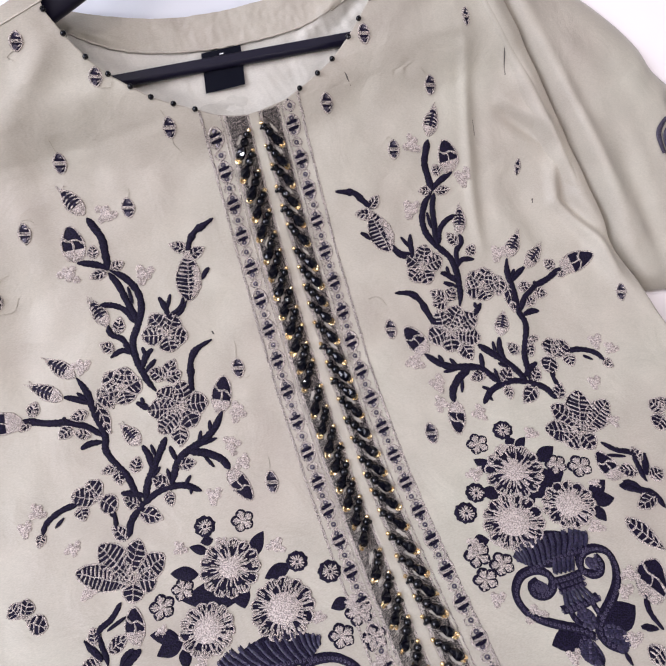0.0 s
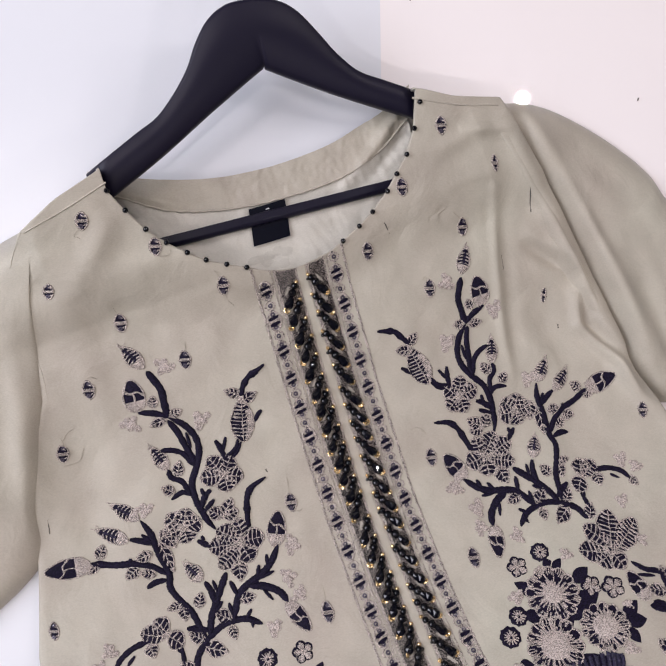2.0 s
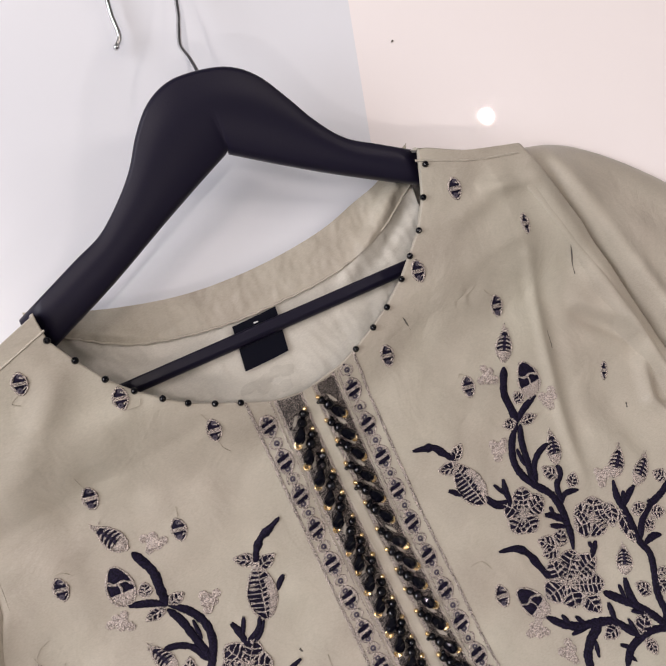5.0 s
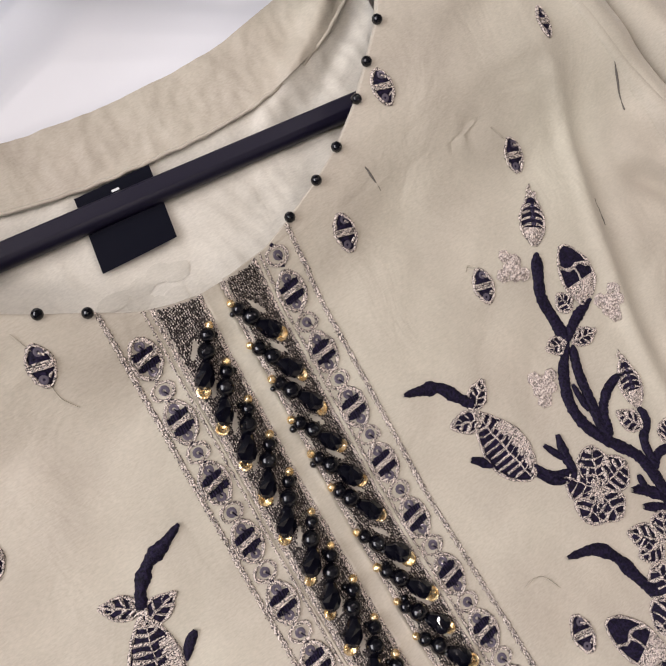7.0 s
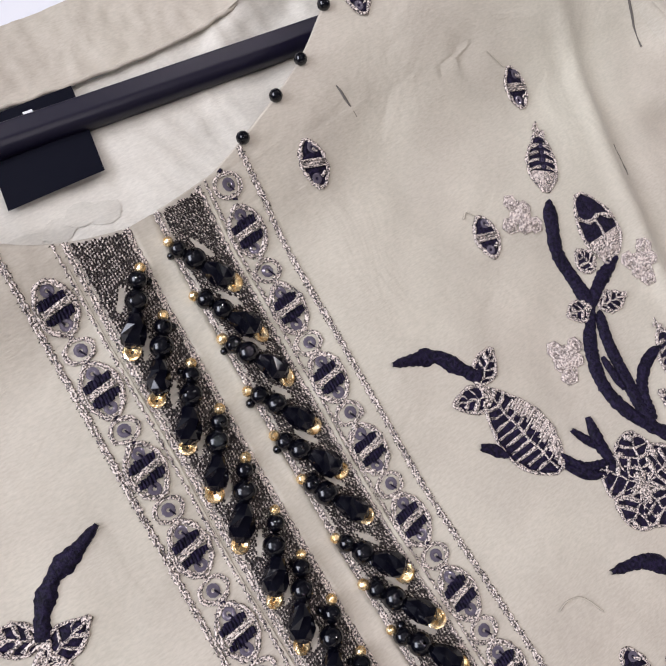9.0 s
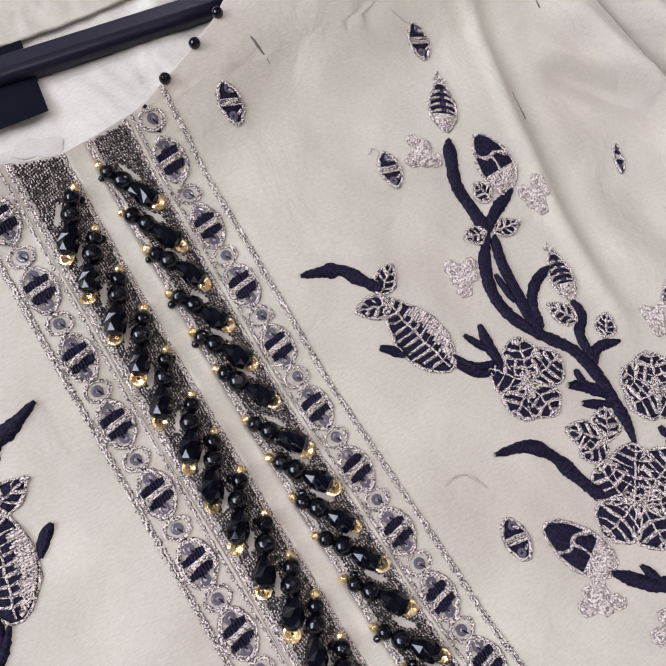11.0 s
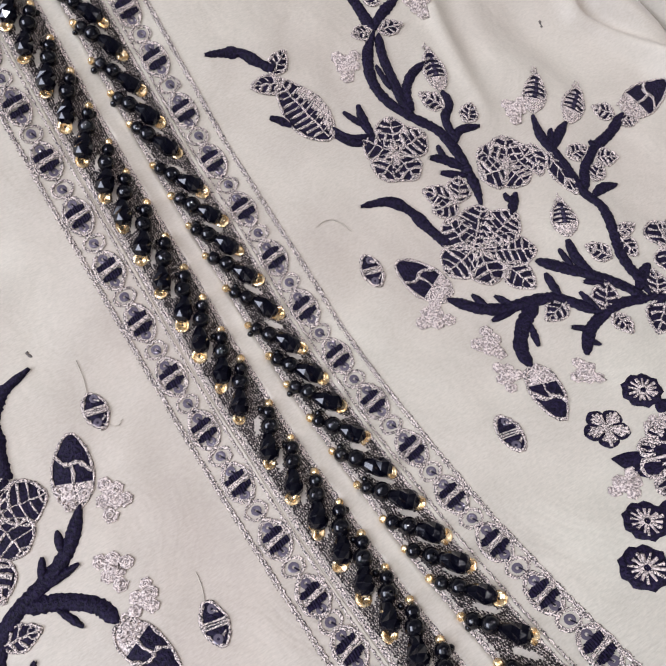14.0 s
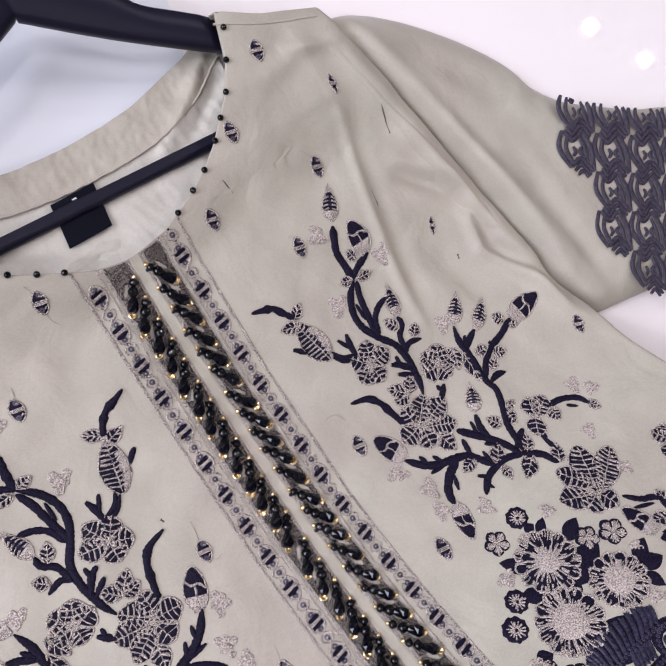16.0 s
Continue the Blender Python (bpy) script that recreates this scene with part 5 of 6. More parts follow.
rib("left", 2.5, (-108.2, -332.1), (-110.5, -336.9))
chain("left", 3.2, (-85.1, -341.1), (-97.8, -340), (-114.3, -337.3))
chain("left", 3, (-90.7, -341.6), (-90.3, -345.1), (-93.1, -348.1))
chain("left", 3, (-108, -339.4), (-107.8, -342.4), (-107.7, -345.3))
petal("left", "sequin", (-97.3, -341), (-98.4, -350.2), 10.5)
chain("left", 3.8, (-81.3, -327.5), (-74.6, -329.3), (-73.3, -332.8), (-80.4, -333.8), (-89, -330.2), (-90.7, -325), (-82.9, -322.3), (-70.9, -324.1), (-61.9, -329.6), (-59.3, -335.2), (-61.9, -340.9), (-69.7, -344.5), (-79.9, -347.4), (-91, -350.1), (-95.9, -353.3))
petal("left", "sequin", (-75.7, -330.2), (-85.4, -330.6), 6)
chain("left", 3.8, (-129.6, -319.7), (-130.5, -323.1), (-125.4, -327.1), (-118.8, -327.5), (-115.5, -324.6), (-118.8, -319.9), (-125.4, -317), (-133.6, -316.8), (-139.4, -319.7), (-138.4, -325.8), (-132.6, -332.4), (-123.7, -338), (-114.4, -342.7), (-105.6, -347.3), (-100.5, -351.9), (-100.4, -355.7), (-105.1, -358.5))
petal("left", "sequin", (-120.1, -323.2), (-128.5, -323.3), 6.2)
petal("left", "navy", (-94.7, -352), (-65, -354.3), 10.9)
petal("left", "navy", (-105.2, -349.5), (-133.6, -343.6), 12.1)
petal("left", "sequin", (-91.5, -353.3), (-82.1, -362.9), 13.8)
petal("left", "sequin", (-102.5, -352.4), (-116, -355.7), 14)
stem("left", 1.9, (-91.6, -356.7), (-89.8, -364.1))
stem("left", 2, (-108.2, -360.6), (-107.6, -365.5))
blossom("left", "sprig", (-65.5, -341.2), 7.8, 0)
blossom("left", "sprig", (-143.4, -330.6), 6.8, 0)
blossom("left", "sprig", (-133.5, -337.2), 6.8, 0)
blossom("left", "sprig", (-74.8, -359.6), 5.6, 0)
blossom("left", "sprig", (-119.3, -356.5), 6.6, 0)
stem("left", 3, (-204.7, -277.2), (-196.9, -287.9))
stem("left", 3, (-174.2, -289.8), (-184.7, -294), (-193.8, -297.7), (-194.6, -305.3))
stem("left", 2.4, (-144.6, -340.4), (-139.8, -347.2), (-140.3, -354.7))
stem("left", 2.2, (-127.8, -352.4), (-137.6, -354))
petal("left", "eye", (-142.8, -342.5), (-166.9, -327.3), 13.7)
petal("left", "stripe", (-175.8, -323.9), (-164.5, -306.1), 10.2)
petal("left", "leaf", (-199.1, -280.2), (-198.7, -271.8), 7.3)
petal("left", "leaf", (-192.9, -285.3), (-179.8, -281.8), 7.1)
petal("left", "leaf", (-198.4, -289), (-210, -287.4), 7.3)
petal("left", "leaf", (-194.5, -298.6), (-176.8, -302.8), 7)
petal("left", "eye", (-176.5, -287), (-172.7, -270.1), 11.4)
petal("left", "stripe", (-236.7, -255.4), (-231.7, -246.7), 9.8)
petal("left", "stripe", (-235.7, -256.7), (-224.3, -264), 9.8)
petal("left", "stripe", (-238.8, -254.3), (-242.7, -246.4), 9.8)
petal("left", "stripe", (-133.6, -361.2), (-120.6, -365.7), 7.5)
petal("spot", "spot", (-55.2, -4.2), (-52.8, 10.2), 8.4)
petal("spot", "spot", (-128.2, -4.2), (-125.8, 10.2), 8.4)
petal("spot", "spot", (-164.2, -39.2), (-161.8, -24.8), 8.4)
petal("spot", "spot", (-97.2, -43.2), (-94.8, -28.8), 8.4)
petal("spot", "spot", (49.8, -17.2), (52.2, -2.8), 8.4)
petal("spot", "spot", (124.8, -25.2), (127.2, -10.8), 8.4)
petal("spot", "spot", (86.8, -59.2), (89.2, -44.8), 8.4)
petal("spot", "spot", (88.8, 17.8), (91.2, 32.2), 8.4)
petal("spot", "spot", (43.8, -176.2), (46.2, -161.8), 8.4)
petal("spot", "spot", (41.8, -248.2), (44.2, -233.8), 8.4)
petal("spot", "spot", (-64.2, -166.2), (-61.8, -151.8), 8.4)
petal("spot", "spot", (-69.2, -241.2), (-66.8, -226.8), 8.4)
petal("spot", "spot", (131.8, 49.8), (134.2, 64.2), 8.4)
petal("spot", "spot", (-127.8, 69.7), (-125.1, 82.7), 8.4)
petal("spot", "spot", (-89, 37.4), (-86.3, 50.7), 8.4)
petal("spot", "spot", (-196.8, -73.9), (-193.9, -60.5), 8.4)
petal("spot", "spot", (-244.3, -182.9), (-241.8, -169.8), 6.5)
petal("spot", "spot", (173, -96), (178, -84), 4)
petal("spot", "spot", (213.4, -206), (217.2, -192.8), 7)
petal("spot", "spot", (-164.5, 34), (-161.7, 45), 7)
petal("spot", "spot", (164, 11), (166.5, 25), 4.5)


# ---- the beaded placket ----
PLACKET_END = -400


def along(d, y0, y1, step=3.0, wob=0.0):
    n = int(abs(y1 - y0) / step) + 1
    return [(centre(y0 + (y1 - y0) * k / n) + d + wob * math.sin(k * 1.9), y0 + (y1 - y0) * k / n) for k in range(n + 1)]


NECK_CURVE = sorted([(x, y) for y, x in NECK_L] + [(x, y) for y, x in NECK_R])


def neck_y(d):
    """Where the neckline crosses the lane d of the placket."""
    return float(np.interp(centre(0) + d, [p[0] for p in NECK_CURVE], [p[1] for p in NECK_CURVE])) - 0.3


def band(lanes, lifts):
    """Rows of points for a band of the placket, its head cut along the neckline."""
    n = int(-PLACKET_END / 3.0)
    rows = []
    for i in range(n + 1):
        row = []
        for d, h in zip(lanes, lifts):
            y = neck_y(d) + (PLACKET_END - neck_y(d)) * i / n
            row.append(on(centre(y) + d, y, h + (0.15 * math.sin(y * 0.21 + d) if h > 0.5 else 0.0)))
        rows.append(row)
    return rows


# rows of beads: where each string ends, from the neck down
STRING_ENDS = {
    "left": (-28, -40.5, -55, -67.6, -81.4, -97.6, -108.3, -122.2, -135.3, -149.8, -160.5, -174.6, -186.3, -203.8, -217.3, -229.8, -241.2, -251.4, -262.5, -273.0, -281.0, -300, -311.3, -321.4, -331, -341, -351, -361),
    "right": (-26, -41.5, -52.5, -68.6, -81, -94, -111, -124.3, -136.8, -148.5, -163, -178.1, -191.5, -200.6, -215.6, -228, -239.6, -253, -261.3, -271.4, -282.0, -295.4, -306, -315.5, -324, -333, -342.5, -352, -362),
}
STRING_FROM = {"left": (-5.2, -3.8), "right": (4.4, 4.6)}      # distance from the middle at the neck and far down
STRING_TO = {"left": (-16.2, -13.4), "right": (13.6, 16.6)}


def steep(y):
    """Foreshortening of the cloth's rising lower part."""
    slope = (lie(0, y - 1) - lie(0, y + 1)) * 500
    return 1 / math.sqrt(1 + slope * slope)


def strings(side):
    """Start and end of every string of beads on one tape."""
    rows = []
    ends = STRING_ENDS[side]
    for k, y in enumerate(ends):
        if 0 < k < len(ends) - 1:
            y = 0.6 * y + 0.2 * (ends[k - 1] + ends[k + 1]) if abs(ends[k - 1] - ends[k + 1]) < 29 else y
        f = clamp((-y - 20) / 260)
        top = y + 16.0 * steep(y + 6)
        a = (centre(top) + STRING_FROM[side][0] * (1 - f) + STRING_FROM[side][1] * f, top)
        b = (centre(y) + STRING_TO[side][0] * (1 - f) + STRING_TO[side][1] * f, y)
        rows.append((a, b))
    return rows


tapes = {}
for side, lanes in (("left", (-18.0, -3.2)), ("right", (5.6, 18.0))):
    s = Shape()
    s.grid(band([lanes[0] + (lanes[1] - lanes[0]) * k / 6 for k in range(7)], (0.25, 0.45, 0.45, 0.45, 0.45, 0.45, 0.25)))
    tapes[side] = s.object("placket_tape", [satin], kurta, "sage tape densely stitched with metallic thread and beads")
s = Shape()
s.grid(band((-2.5, -1.9, -1.0, 1.0, 3.0, 4.0, 4.6), (0.1, 0.62, 0.6, 0.55, 0.6, 0.65, 0.1)))
s.object("placket_strip", [sage_cloth], kurta, "plain satin strip between the beaded tapes")

# metallic cords that edge the lanes
for d, r in ((-33.5, 0.46), (-32.7, 0.46), (-20.8, 0.44), (-18.6, 0.50), (-17.8, 0.50), (-3.5, 0.50), (-2.7, 0.50), (4.9, 0.50), (5.7, 0.50), (17.6, 0.50), (18.4, 0.50), (20.6, 0.44), (32.9, 0.46), (33.7, 0.46)):
    s = Shape()
    lane = along(d, neck_y(d), PLACKET_END, 0.75, 0.22)
    cord(s, lane, r * 0.85, 0, 0.3, 5, 0.6)
    s.object("metallic_cord", [silver_thread], kurta, "rough silver cord edging the placket")
    s = Shape()                               # fine dark prickle of the couching stitches beside the cord
    y = neck_y(d)
    while y > PLACKET_END:
        for sgn in (-1, 1):
            if random.random() < 0.5:
                x = centre(y) + d + sgn * r * 0.8
                g = random.uniform(0.15, 0.5)
                cord(s, [(x, y), (x + sgn * g, y - 0.3 * g)], 0.12, 0, 0.15, 3, 0.1)
        y -= 0.95
    tagged(s.object("couching_stitches", [dark_thread], kurta, "fine dark stitches holding the silver cord"), kind="stuff")

# folded pleat beside the outer edge of each tape
for d in (-20.0, 19.8):
    s = Shape()
    s.grid([[on(x + d + e + 0.3 * math.sin(y * 0.09), y, h) for e, h in ((-1.2, 0.02), (-0.6, 0.20), (0.0, 0.34), (0.3, 0.30), (0.4, 0.02))] for x, y in along(0, -5.0, PLACKET_END, 4.0)])
    s.object("placket_pleat", [sage_cloth], kurta, "narrow turned pleat along the tape")

# rows of metallic stitches on a dark ground, with bare eyes of cloth above each string
for side, lo, hi in (("left", -17.4, -4.2), ("right", 6.4, 17.2)):
    s = Shape()
    eyes = []
    for (ax, ay), (bx, by) in strings(side):
        q = math.hypot(bx - ax, by - ay)
        ux, uy = (bx - ax) / q, (by - ay) / q
        sgn = -1 if side == "left" else 1
        eyes.append((ax + ux * q * 0.42 - uy * 3.9 * sgn, ay + uy * q * 0.42 + ux * 3.9 * sgn, ux, uy))
    y = 6.0
    while y > PLACKET_END:
        d = lo + random.uniform(0, 0.5)
        while d < hi:
            x, yy = centre(y) + d, y + 0.35 * d * (1 if side == "left" else -1) * 0.5
            bare = yy > neck_y(d) - 0.6
            for ex, ey, ux, uy in eyes:
                if abs(ey - yy) < 9:
                    g, w = (x - ex) * ux + (yy - ey) * uy, -(x - ex) * uy + (yy - ey) * ux
                    if (g / 3.6) ** 2 + (w / 1.05) ** 2 < random.uniform(0.8, 1.2):
                        bare = True
                        break
            if not bare:
                a = (0.9 if side == "left" else 2.2) + random.uniform(-0.3, 0.3)
                ln = random.uniform(0.28, 0.46)
                ca, sa = ln * math.cos(a), ln * math.sin(a)
                cord(s, [(x - ca + 0.3, yy - sa), (x + ca + 0.3, yy + sa)], 0.42, 1, 0.52, 4, 0.2)
                if random.random() < 0.64:
                    cord(s, [(x - 0.8 * ca, yy - 0.8 * sa), (x + 0.8 * ca, yy + 0.8 * sa)], 0.19, 0, 0.92, 4, 0.3)
            d += 0.78
        y -= 0.74
    tagged(s.object("metallic_stitches", [silver_thread, dark_thread], tapes[side], "dense rows of silver and black stitches"), kind="stuff")


# beads: one mesh for each sort, shared
def bead_mesh(name, mat, profile, sides, smooth, hole=False):
    s = Shape()
    s.smooth = smooth
    rows = []
    for i, (z, r) in enumerate(profile):
        turn = 0.5 * (i % 2) if not smooth else 0
        rows.append([(r * math.cos(2 * math.pi * (k + turn) / sides), r * math.sin(2 * math.pi * (k + turn) / sides), z) for k in range(sides)])
    s.grid(rows, 0, True)
    ob = s.object(name, [mat])
    me = ob.data
    bpy.data.objects.remove(ob)
    return me


def ball(r, n=8):
    return [(-r * math.cos(math.pi * (0.04 + 0.92 * k / n)), r * math.sin(math.pi * (0.04 + 0.92 * k / n))) for k in range(n + 1)]


M = 0.001
small_bead = bead_mesh("round_bead", bead_black, ball(2.4 * M), 12, True)
round_bead = bead_mesh("round_bead", bead_black, ball(3.0 * M), 14, True)
drop_bead = bead_mesh("drop_bead", bead_facet, [(-4.9 * M, 0.9 * M), (-4.0 * M, 1.8 * M), (-1.3 * M, 2.75 * M), (1.4 * M, 3.35 * M), (3.5 * M, 2.8 * M), (4.7 * M, 1.1 * M)], 8, False)
seed_bead = bead_mesh("seed_bead", gold, ball(1.15 * M, 5), 8, True)
neck_bead = bead_mesh("neck_bead", bead_black, ball(1.9 * M, 6), 10, True)
tiny_bead = bead_mesh("seed_bead", bead_black, ball(1.0 * M, 5), 8, True)
flat_sequin = bead_mesh("gold_sequin", gold, [(-0.3 * M, 0.3 * M), (0.0, 0.7 * M), (0.35 * M, 1.25 * M), (0.1 * M, 1.75 * M), (-0.2 * M, 1.7 * M)], 9, False)


def sew(me, parent, x, y, lift, axis=None, scale=1.0, tilt=0.0, label=""):
    ob = new(me.name.split(".")[0], me)
    p = on(x, y, lift)
    if axis is None:
        turn = Euler((random.uniform(-tilt, tilt), random.uniform(-tilt, tilt), random.uniform(0, 6.28))).to_quaternion()
    else:
        turn = Vector(axis).to_track_quat("Z", "X")
    ob.matrix_world = Matrix.LocRotScale(p, turn, (scale, scale, scale))
    ob.parent = parent
    if label:
        tagged(ob, label)
    return ob


for side in ("left", "right"):
    tape = tapes[side]
    for (ax, ay), (bx, by) in strings(side):
        ax, bx = ax + random.uniform(-0.4, 0.4), bx + random.uniform(-0.5, 0.5)
        u = Vector(on(bx, by)) - Vector(on(ax, ay))
        way = u.normalized()
        side_x, side_y = -(by - ay) / math.hypot(bx - ax, by - ay), (bx - ax) / math.hypot(bx - ax, by - ay)

        def spot(f, off=0.0):
            return (ax + (bx - ax) * f + side_x * off + random.uniform(-0.25, 0.25), ay + (by - ay) * f + side_y * off + random.uniform(-0.25, 0.25))

        sew(seed_bead, tape, *spot(0.0), 1.9, None, random.uniform(1.15, 1.4), 0.5, "gold seed bead")
        if random.random() < 0.8:
            sew(tiny_bead, tape, *spot(0.12, random.choice((-2.3, 2.3))), 1.2, None, random.uniform(1.0, 1.35))
        sew(small_bead, tape, *spot(0.16), 2.3, None, random.uniform(0.94, 1.06), 0.5, "black glossy round bead")
        sew(round_bead, tape, *spot(0.42), 2.8, None, random.uniform(0.95, 1.05), 0.5, "black glossy round bead")
        drop = Vector((way.x + random.uniform(-0.14, 0.14), way.y + random.uniform(-0.14, 0.14), way.z))
        sew(drop_bead, tape, *spot(0.79), 2.9, drop, random.uniform(0.95, 1.06), 0, "faceted black drop bead")
        sew(flat_sequin, tape, *spot(1.06), 1.9, None, random.uniform(1.25, 1.55), 0.5, "gold cup sequin")
        if random.random() < 0.35:
            sew(seed_bead, tape, *spot(0.97, random.choice((-1.6, 1.6))), 1.3, None, 0.9, 0.5, "gold seed bead")

# ovals and rings of the side chains, closer together on the rising part
CHAIN = {"left": (-11, -33, -55, -76.2, -98.4, -120.3, -141.5, -163, -184, -204.4, -225, -244, -260, -277, -293, -307.8, -322, -336, -350, -364),
         "right": (-17, -39.5, -60.5, -82, -103.2, -124.8, -146, -167.3, -188, -207.6, -226.8, -244.9, -261.9, -278.2, -293.7, -308.8, -324, -339, -353, -367)}


def oval_motif(x, y):
    """Silver outline, a silver bar between two blocks of navy satin stitch, a clear sequin at each end."""
    s = Shape()
    ring = []
    for q in range(33):
        t = 2 * math.pi * q / 32
        ring.append((x + 4.4 * math.sin(t) * (1 - 0.10 * math.cos(2 * t)) + 0.5 * math.cos(t), y + 7.2 * math.cos(t)))
    cord(s, [(px + random.uniform(-0.15, 0.15), py + random.uniform(-0.15, 0.15)) for px, py in ring], 0.52, SILVER, 0.4, 5, 0.6)
    cord(s, [(x + (px - x) * 0.86 + random.uniform(-0.2, 0.2), y + (py - y) * 0.90 + random.uniform(-0.2, 0.2)) for px, py in ring], 0.34, SILVER, 0.45, 5, 0.6)
    for q in range(32):                       # couching prickle round the outline
        px, py = ring[q % 32]
        g = random.uniform(1.05, 1.15)
        cord(s, [(px, py), (x + (px - x) * g + random.uniform(-0.3, 0.3), y + (py - y) * (0.5 + 0.5 * g))], 0.13, NAVY, 0.12, 3, 0.1)
    for yc, sgn in ((4.6, 1), (-4.6, -1)):
        disc(s, x + 0.4 * sgn + random.uniform(-0.4, 0.4), y + yc, 1.75, 0.45, CLEAR, 10)
        cord(s, [(x + 0.3 * sgn, y + yc), (x + 0.9 * sgn, y + yc - 1.8 * sgn)], 0.22, NAVY, 0.85, 4, 0.2)
    for yc in (2.1, -2.1):
        for q in range(8):
            xx = -3.2 + 0.9 * q
            hh = 1.35 * math.sqrt(max(0.15, 1 - (xx / 4.2) ** 2)) * random.uniform(0.75, 1.2)
            cord(s, [(x + xx - 0.2, y + yc - hh + 0.08 * xx), (x + xx, y + yc + 0.08 * xx), (x + xx + 0.1, y + yc + hh * random.uniform(0.8, 1.1) + 0.08 * xx)], 0.55, NAVY, 0.65, 5, 0.3)
    for off in (-0.55, 0.0, 0.55):
        cord(s, [(x - 3.7, y + off - 0.5), (x - 1.2, y + off - 0.1), (x + 1.2, y + off + 0.15), (x + 3.7, y + off + 0.4)], 0.36, SILVER, 1.1, 5, 0.5)
    return s.object("oval_motif", THREADS, kurta, "oval of navy stitches with a silver bar and outline")


def ring_motif(x, y):
    """A loop of silver cord round one sewn-down sequin."""
    s = Shape()
    for k in (1.0, 0.84):
        cord(s, [(x + 3.9 * k * math.cos(q * 0.3307) + random.uniform(-0.2, 0.2), y + 3.1 * k * math.sin(q * 0.3307) + random.uniform(-0.2, 0.2)) for q in range(20)], 0.36 * k, SILVER, 0.35, 5, 0.6)
    disc(s, x + random.uniform(-0.4, 0.4), y, 1.75, 0.5, CLEAR, 10)
    cord(s, [(x, y), (x + 0.8, y - 1.9)], 0.22, NAVY, 0.85, 4, 0.2)
    for py in (3.4, -3.4):
        cord(s, [(x - 0.6, y + py), (x + 0.6, y + py * 1.15)], 0.45, SILVER if random.random() < 0.5 else NAVY, 0.4, 5, 0.4)
    return s.object("ring_motif", THREADS, kurta, "silver loop with a clear sequin")


for side in ("left", "right"):
    ys = CHAIN[side]
    for k, y in enumerate(ys):
        f = clamp((-y - 170) / 130)
        d = -27.0 + 1.6 * f if side == "left" else 25.2 + 4.2 * f
        SQUASH[:] = [y, steep(y)]
        oval_motif(centre(y) + d, y)
        yr = (y + (ys[k + 1] if k + 1 < len(ys) else y - 15)) / 2
        SQUASH[:] = [yr, steep(yr)]
        ring_motif(centre(yr) + d, yr)
SQUASH[:] = [0.0, 1.0]
ring_motif(centre(0) + 25.4, -5.0)

# single black beads round the neckline
for x, y in ((-104.3, 89.6), (-97.6, 73.4), (-89.4, 57.0), (-79.7, 43.8), (-69.1, 32.7), (-58.9, 23.6), (-46.7, 16.0), (-34.5, 9.2), (35.9, 3.2), (50.8, 9.1), (63.8, 15.3), (78.7, 25.6), (89.4, 34.9), (101.0, 45.5), (113.0, 61.1), (123.2, 77.5)):
    sew(neck_bead, kurta, x, y, 0.6, None, 1.0, 0.5, "single black bead on the neckline")

# ---- navy lattice border of the sleeve ----
CELL_RIGHT, CELL_DOWN = (0.295, -0.197), (-0.183, -0.237)      # the cell's own unit steps, millimetres
LACE_START, LACE_ACROSS, LACE_DOWN = (294.0, -89.0), (24.5, -16.4), (-17.0, -22.0)


def on_sleeve(x, y, h):
    return (x / 1000, y / 1000, (-2.0 + relief(x, y) * 0.6 + h) / 1000)


def sleeve_edge(x):
    """Upper edge of the sleeve, where the border is turned under."""
    return float(np.interp(x, (259, 288, 299, 316, 342, 366, 398, 450), (2, -33, -57, -74, -93, -110, -126, -160))) - 3.0


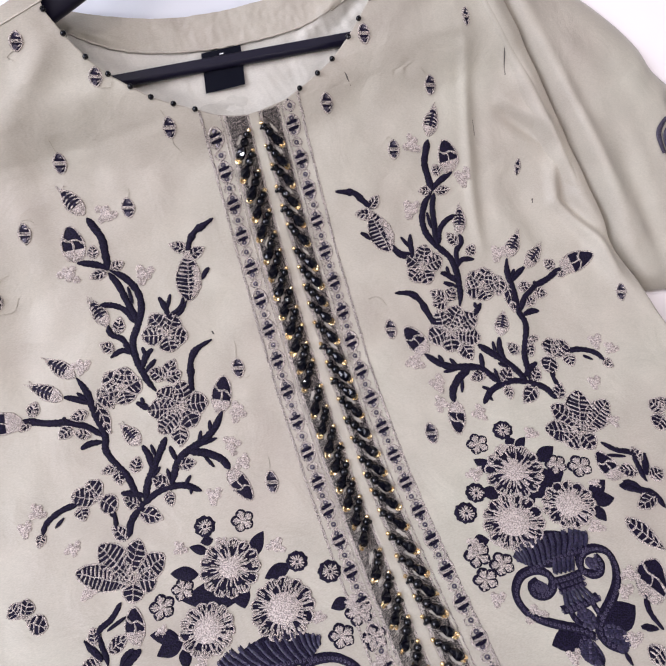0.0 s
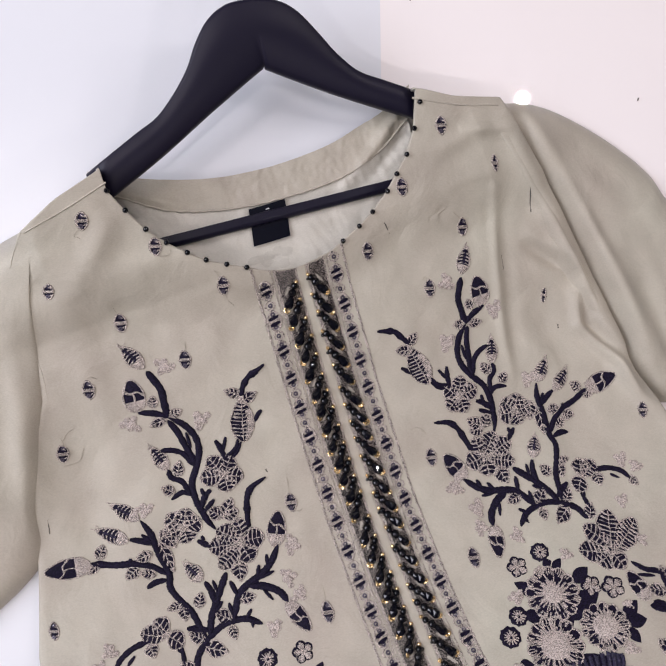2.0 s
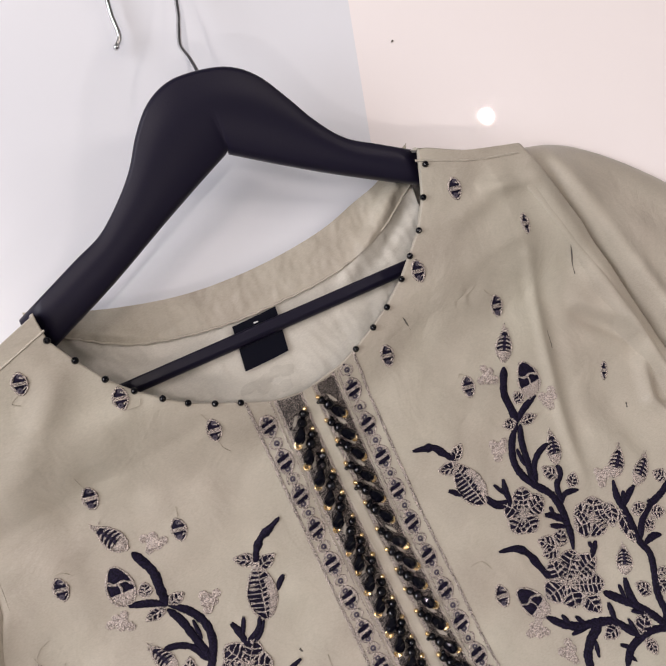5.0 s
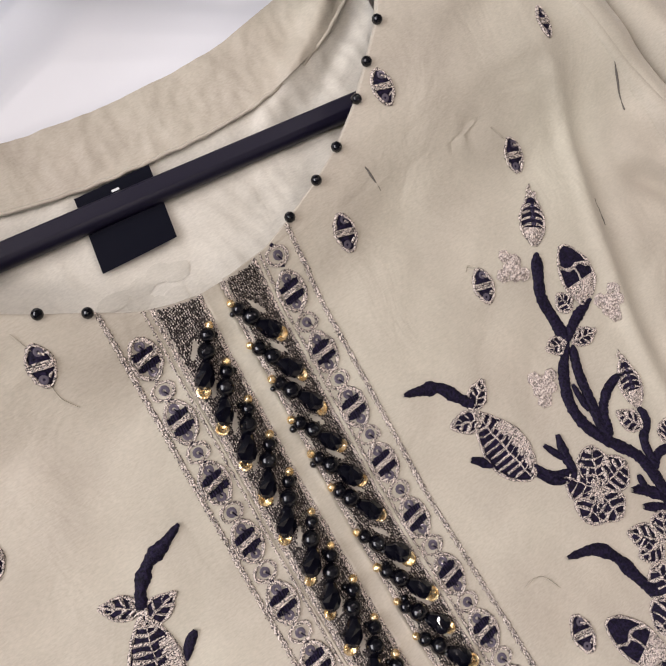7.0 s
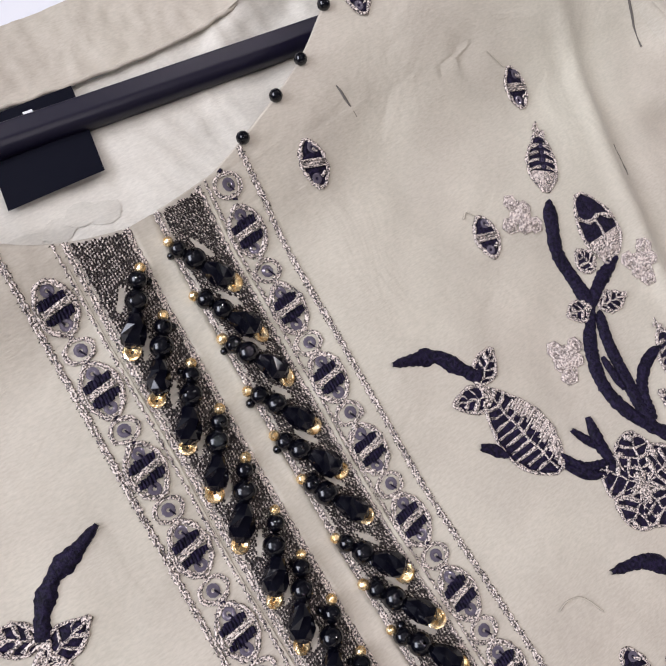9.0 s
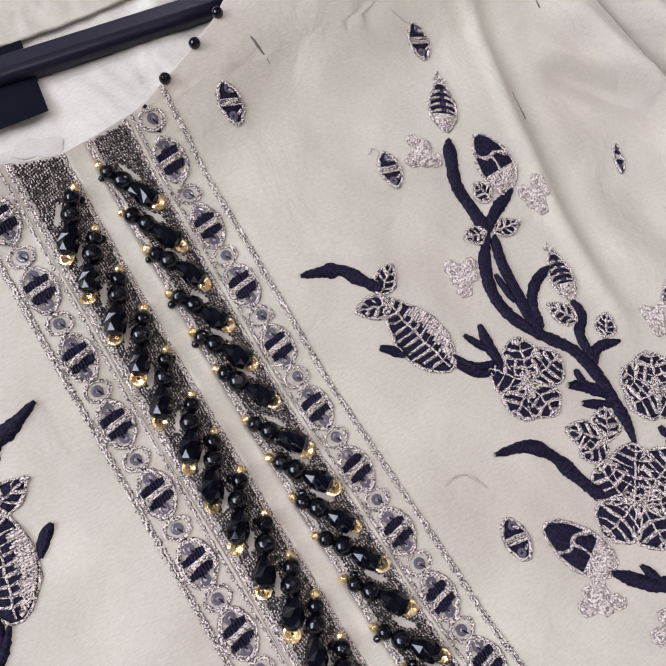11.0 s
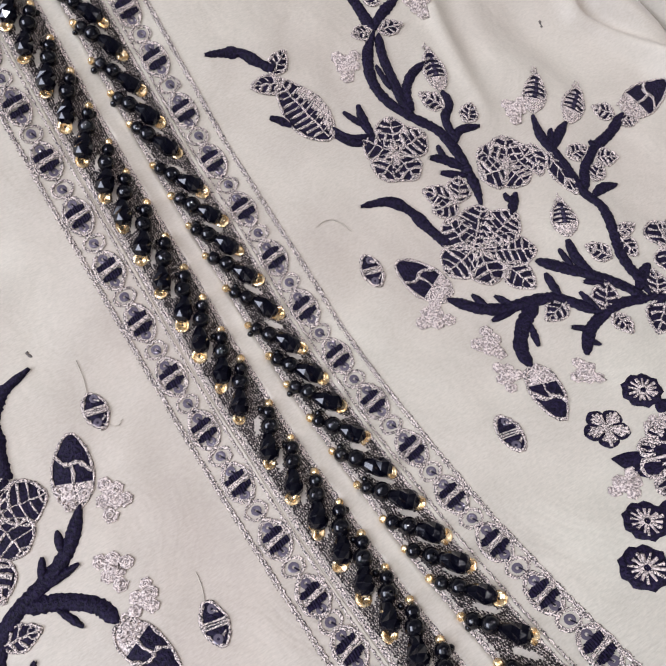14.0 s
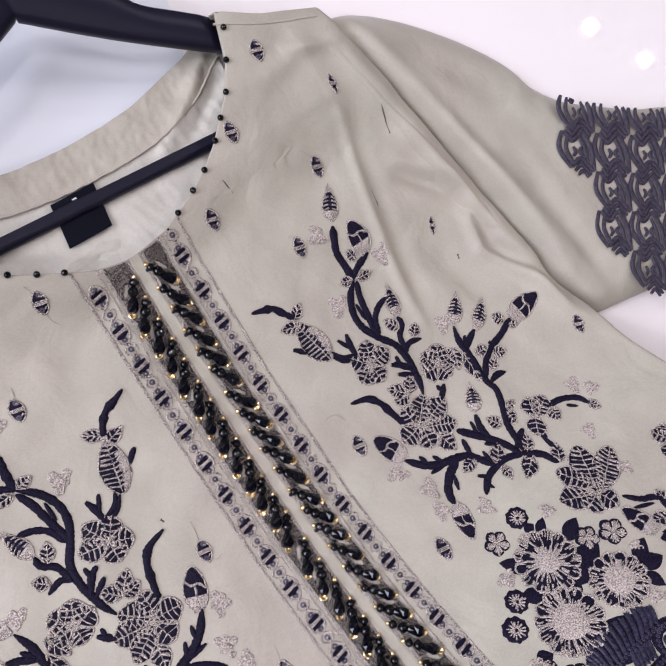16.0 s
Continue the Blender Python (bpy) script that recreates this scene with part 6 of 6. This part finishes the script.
def lattice_cell(cx, cy):
    """One cell: doubled side arcs round a small eye, stacked crescents at its head and foot."""
    s = Shape()

    def at(a, b):
        return (cx + CELL_RIGHT[0] * a + CELL_DOWN[0] * b, cy + CELL_RIGHT[1] * a + CELL_DOWN[1] * b)

    def arc(p, m, q, r):
        line = smooth_line((at(*p), at(*m), at(*q)), 8)
        n = len(line)
        rows = []
        r *= 1.18 * math.hypot(*CELL_RIGHT) * random.uniform(0.92, 1.1)
        if line[n // 2][1] > sleeve_edge(line[n // 2][0]) + 1.0:
            return
        line = [(x, y) for x, y in line if y < sleeve_edge(x) - 1.0]
        n = len(line)
        if n < 4:
            return
        for i, (x, y) in enumerate(line):
            a, b = line[max(0, i - 1)], line[min(n - 1, i + 1)]
            g = math.dist(a, b) or 1
            vx, vy = -(b[1] - a[1]) / g, (b[0] - a[0]) / g
            w = r * (0.3 + 0.7 * math.sin(math.pi * (0.06 + 0.88 * i / (n - 1))) ** 0.6)
            rows.append([on_sleeve(x + vx * w * f, y + vy * w * f, h) for f, h in ((-1, 0.2), (-0.7, 1.1), (0.0, 1.35), (0.7, 1.1), (1, 0.2))])
        s.grid(rows, 0)

    arc((1, 4), (-4, 46), (22, 90), 5.0)
    arc((13, 18), (12, 48), (29, 80), 4.2)
    arc((27, 40), (33, 52), (28, 64), 3.4)
    arc((45, 0), (68, 40), (77, 96), 5.0)
    arc((42, 17), (55, 46), (63, 80), 4.2)
    arc((47, 40), (43, 50), (50, 62), 3.4)
    arc((6, 2), (25, 25), (43, 4), 5.0)
    arc((12, -6), (25, 11), (38, -6), 4.2)
    arc((17, -15), (26, -3), (35, -14), 3.6)
    arc((24, 88), (46, 68), (75, 97), 5.0)
    arc((30, 99), (48, 82), (68, 106), 4.2)
    arc((38, 108), (50, 96), (62, 112), 3.6)
    return s.object("lattice_motif", [lace_thread], kurta, "navy crescent lattice cell stitched on the sleeve border")


lace_thread = thread_material("lace_navy_thread", [(0.40, (0.018, 0.014, 0.028)), (0.66, (0.085, 0.072, 0.105))], 0.45, 0.1, 1200, 0.3)
for i, lows in ((0, (-1, 0)), (1, (-1, 0, 1, 2)), (2, (-1, 0, 1, 2, 3)), (3, (-1, 0, 1, 2, 3)), (4, (0, 1, 2, 3))):
    for j in lows:
        lattice_cell(LACE_START[0] + i * LACE_ACROSS[0] + j * LACE_DOWN[0], LACE_START[1] + i * LACE_ACROSS[1] + j * LACE_DOWN[1])

# ---- lint and loose threads ----
for x, y, ln, a, z in ((235, 22, 2.6, 0.3, 0), (305, 26, 1.6, 1.0, 0), (330, -215, 2.2, 0.2, 0), (150, 150, 1.0, 0.4, 0), (170, 215, 1.2, 0.2, 0)):
    s = Shape()
    free_tube(s, [((x + ln * k * math.cos(a) / 3) / 1000, (y + ln * k * math.sin(a) / 3) / 1000, TABLE + 0.0005) for k in range(-2, 3)], 0.0005, 0, 5)
    tagged(s.object("lint_speck", [lint_mat]), "tiny dark speck of lint on the table", "lint")
TAILS = (((37.3, -144.4), (40.9, -144.0), (44.9, -146.1), (47.5, -152.3)), ((-192.8, -56.9), (-192.6, -61.7), (-196.0, -65.0)), ((-182.9, -53.4), (-188, -55), (-192.1, -58.6)),
         ((-198.0, -75.6), (-187.8, -76.5), (-181.6, -68.9)), ((-128.4, 17.5), (-127.6, 13.0), (-126.8, 9.5)), ((-162.1, -23.8), (-158, -24.6), (-155.2, -27.4)), ((-56.2, 14.9), (-55.0, 11.0), (-54.0, 8.0)),
         ((-55.0, -3.1), (-54.5, -8.0), (-51.8, -12.6)), ((-91.7, -24.0), (-92.4, -27.0), (-93.6, -30.0)), ((-59.6, -141.0), (-60.6, -147.0), (-62.4, -152.5)), ((-63.5, -163.8), (-60.0, -167.0), (-57.4, -166.0)),
         ((-64.5, -219.3), (-65.5, -224.0), (-67.4, -228.0)), ((-129.0, 71.9), (-134.7, 68.8), (-131.5, 65.5)), ((-87.1, 36.6), (-81.3, 35.5), (-79.0, 38.8)), ((122.0, -5.0), (123.5, -8.0), (125.0, -11.0)),
         ((84.5, -44.0), (86.5, -42.6), (88.6, -45.0)))
for pts in TAILS:
    s = Shape()
    cord(s, smooth_line(pts, 8), 0.19, 0, 0.4, 5, 0.1)
    s.object("loose_thread", [pale_lint], kurta, "stray pale thread end")
for (x0, y0), (x1, y1), r in (((185.5, -8.0), (183.5, -26.0), 0.42), ((151.4, -48.6), (149.6, -59.7), 0.25), ((69.5, 5.2), (70.8, -4.2), 0.30), ((179.4, -115.4), (178.5, -118.5), 0.5), ((-71.4, -130.0), (-70.7, -132.4), 0.5), ((-173.0, 60.2), (-172.7, 56.2), 0.45), ((-220.6, -105.2), (-223.2, -114.9), 0.35)):
    s = Shape()
    line = [(x0 + (x1 - x0) * f + random.uniform(-0.2, 0.2), y0 + (y1 - y0) * f) for f in (0.0, 0.2, 0.4, 0.6, 0.8, 1.0)]
    cord(s, line, r, 0, 0.05, 5, 0.7)
    s.object("stitch_mark", [lint_mat], kurta, "short dark stitch mark in the cloth")
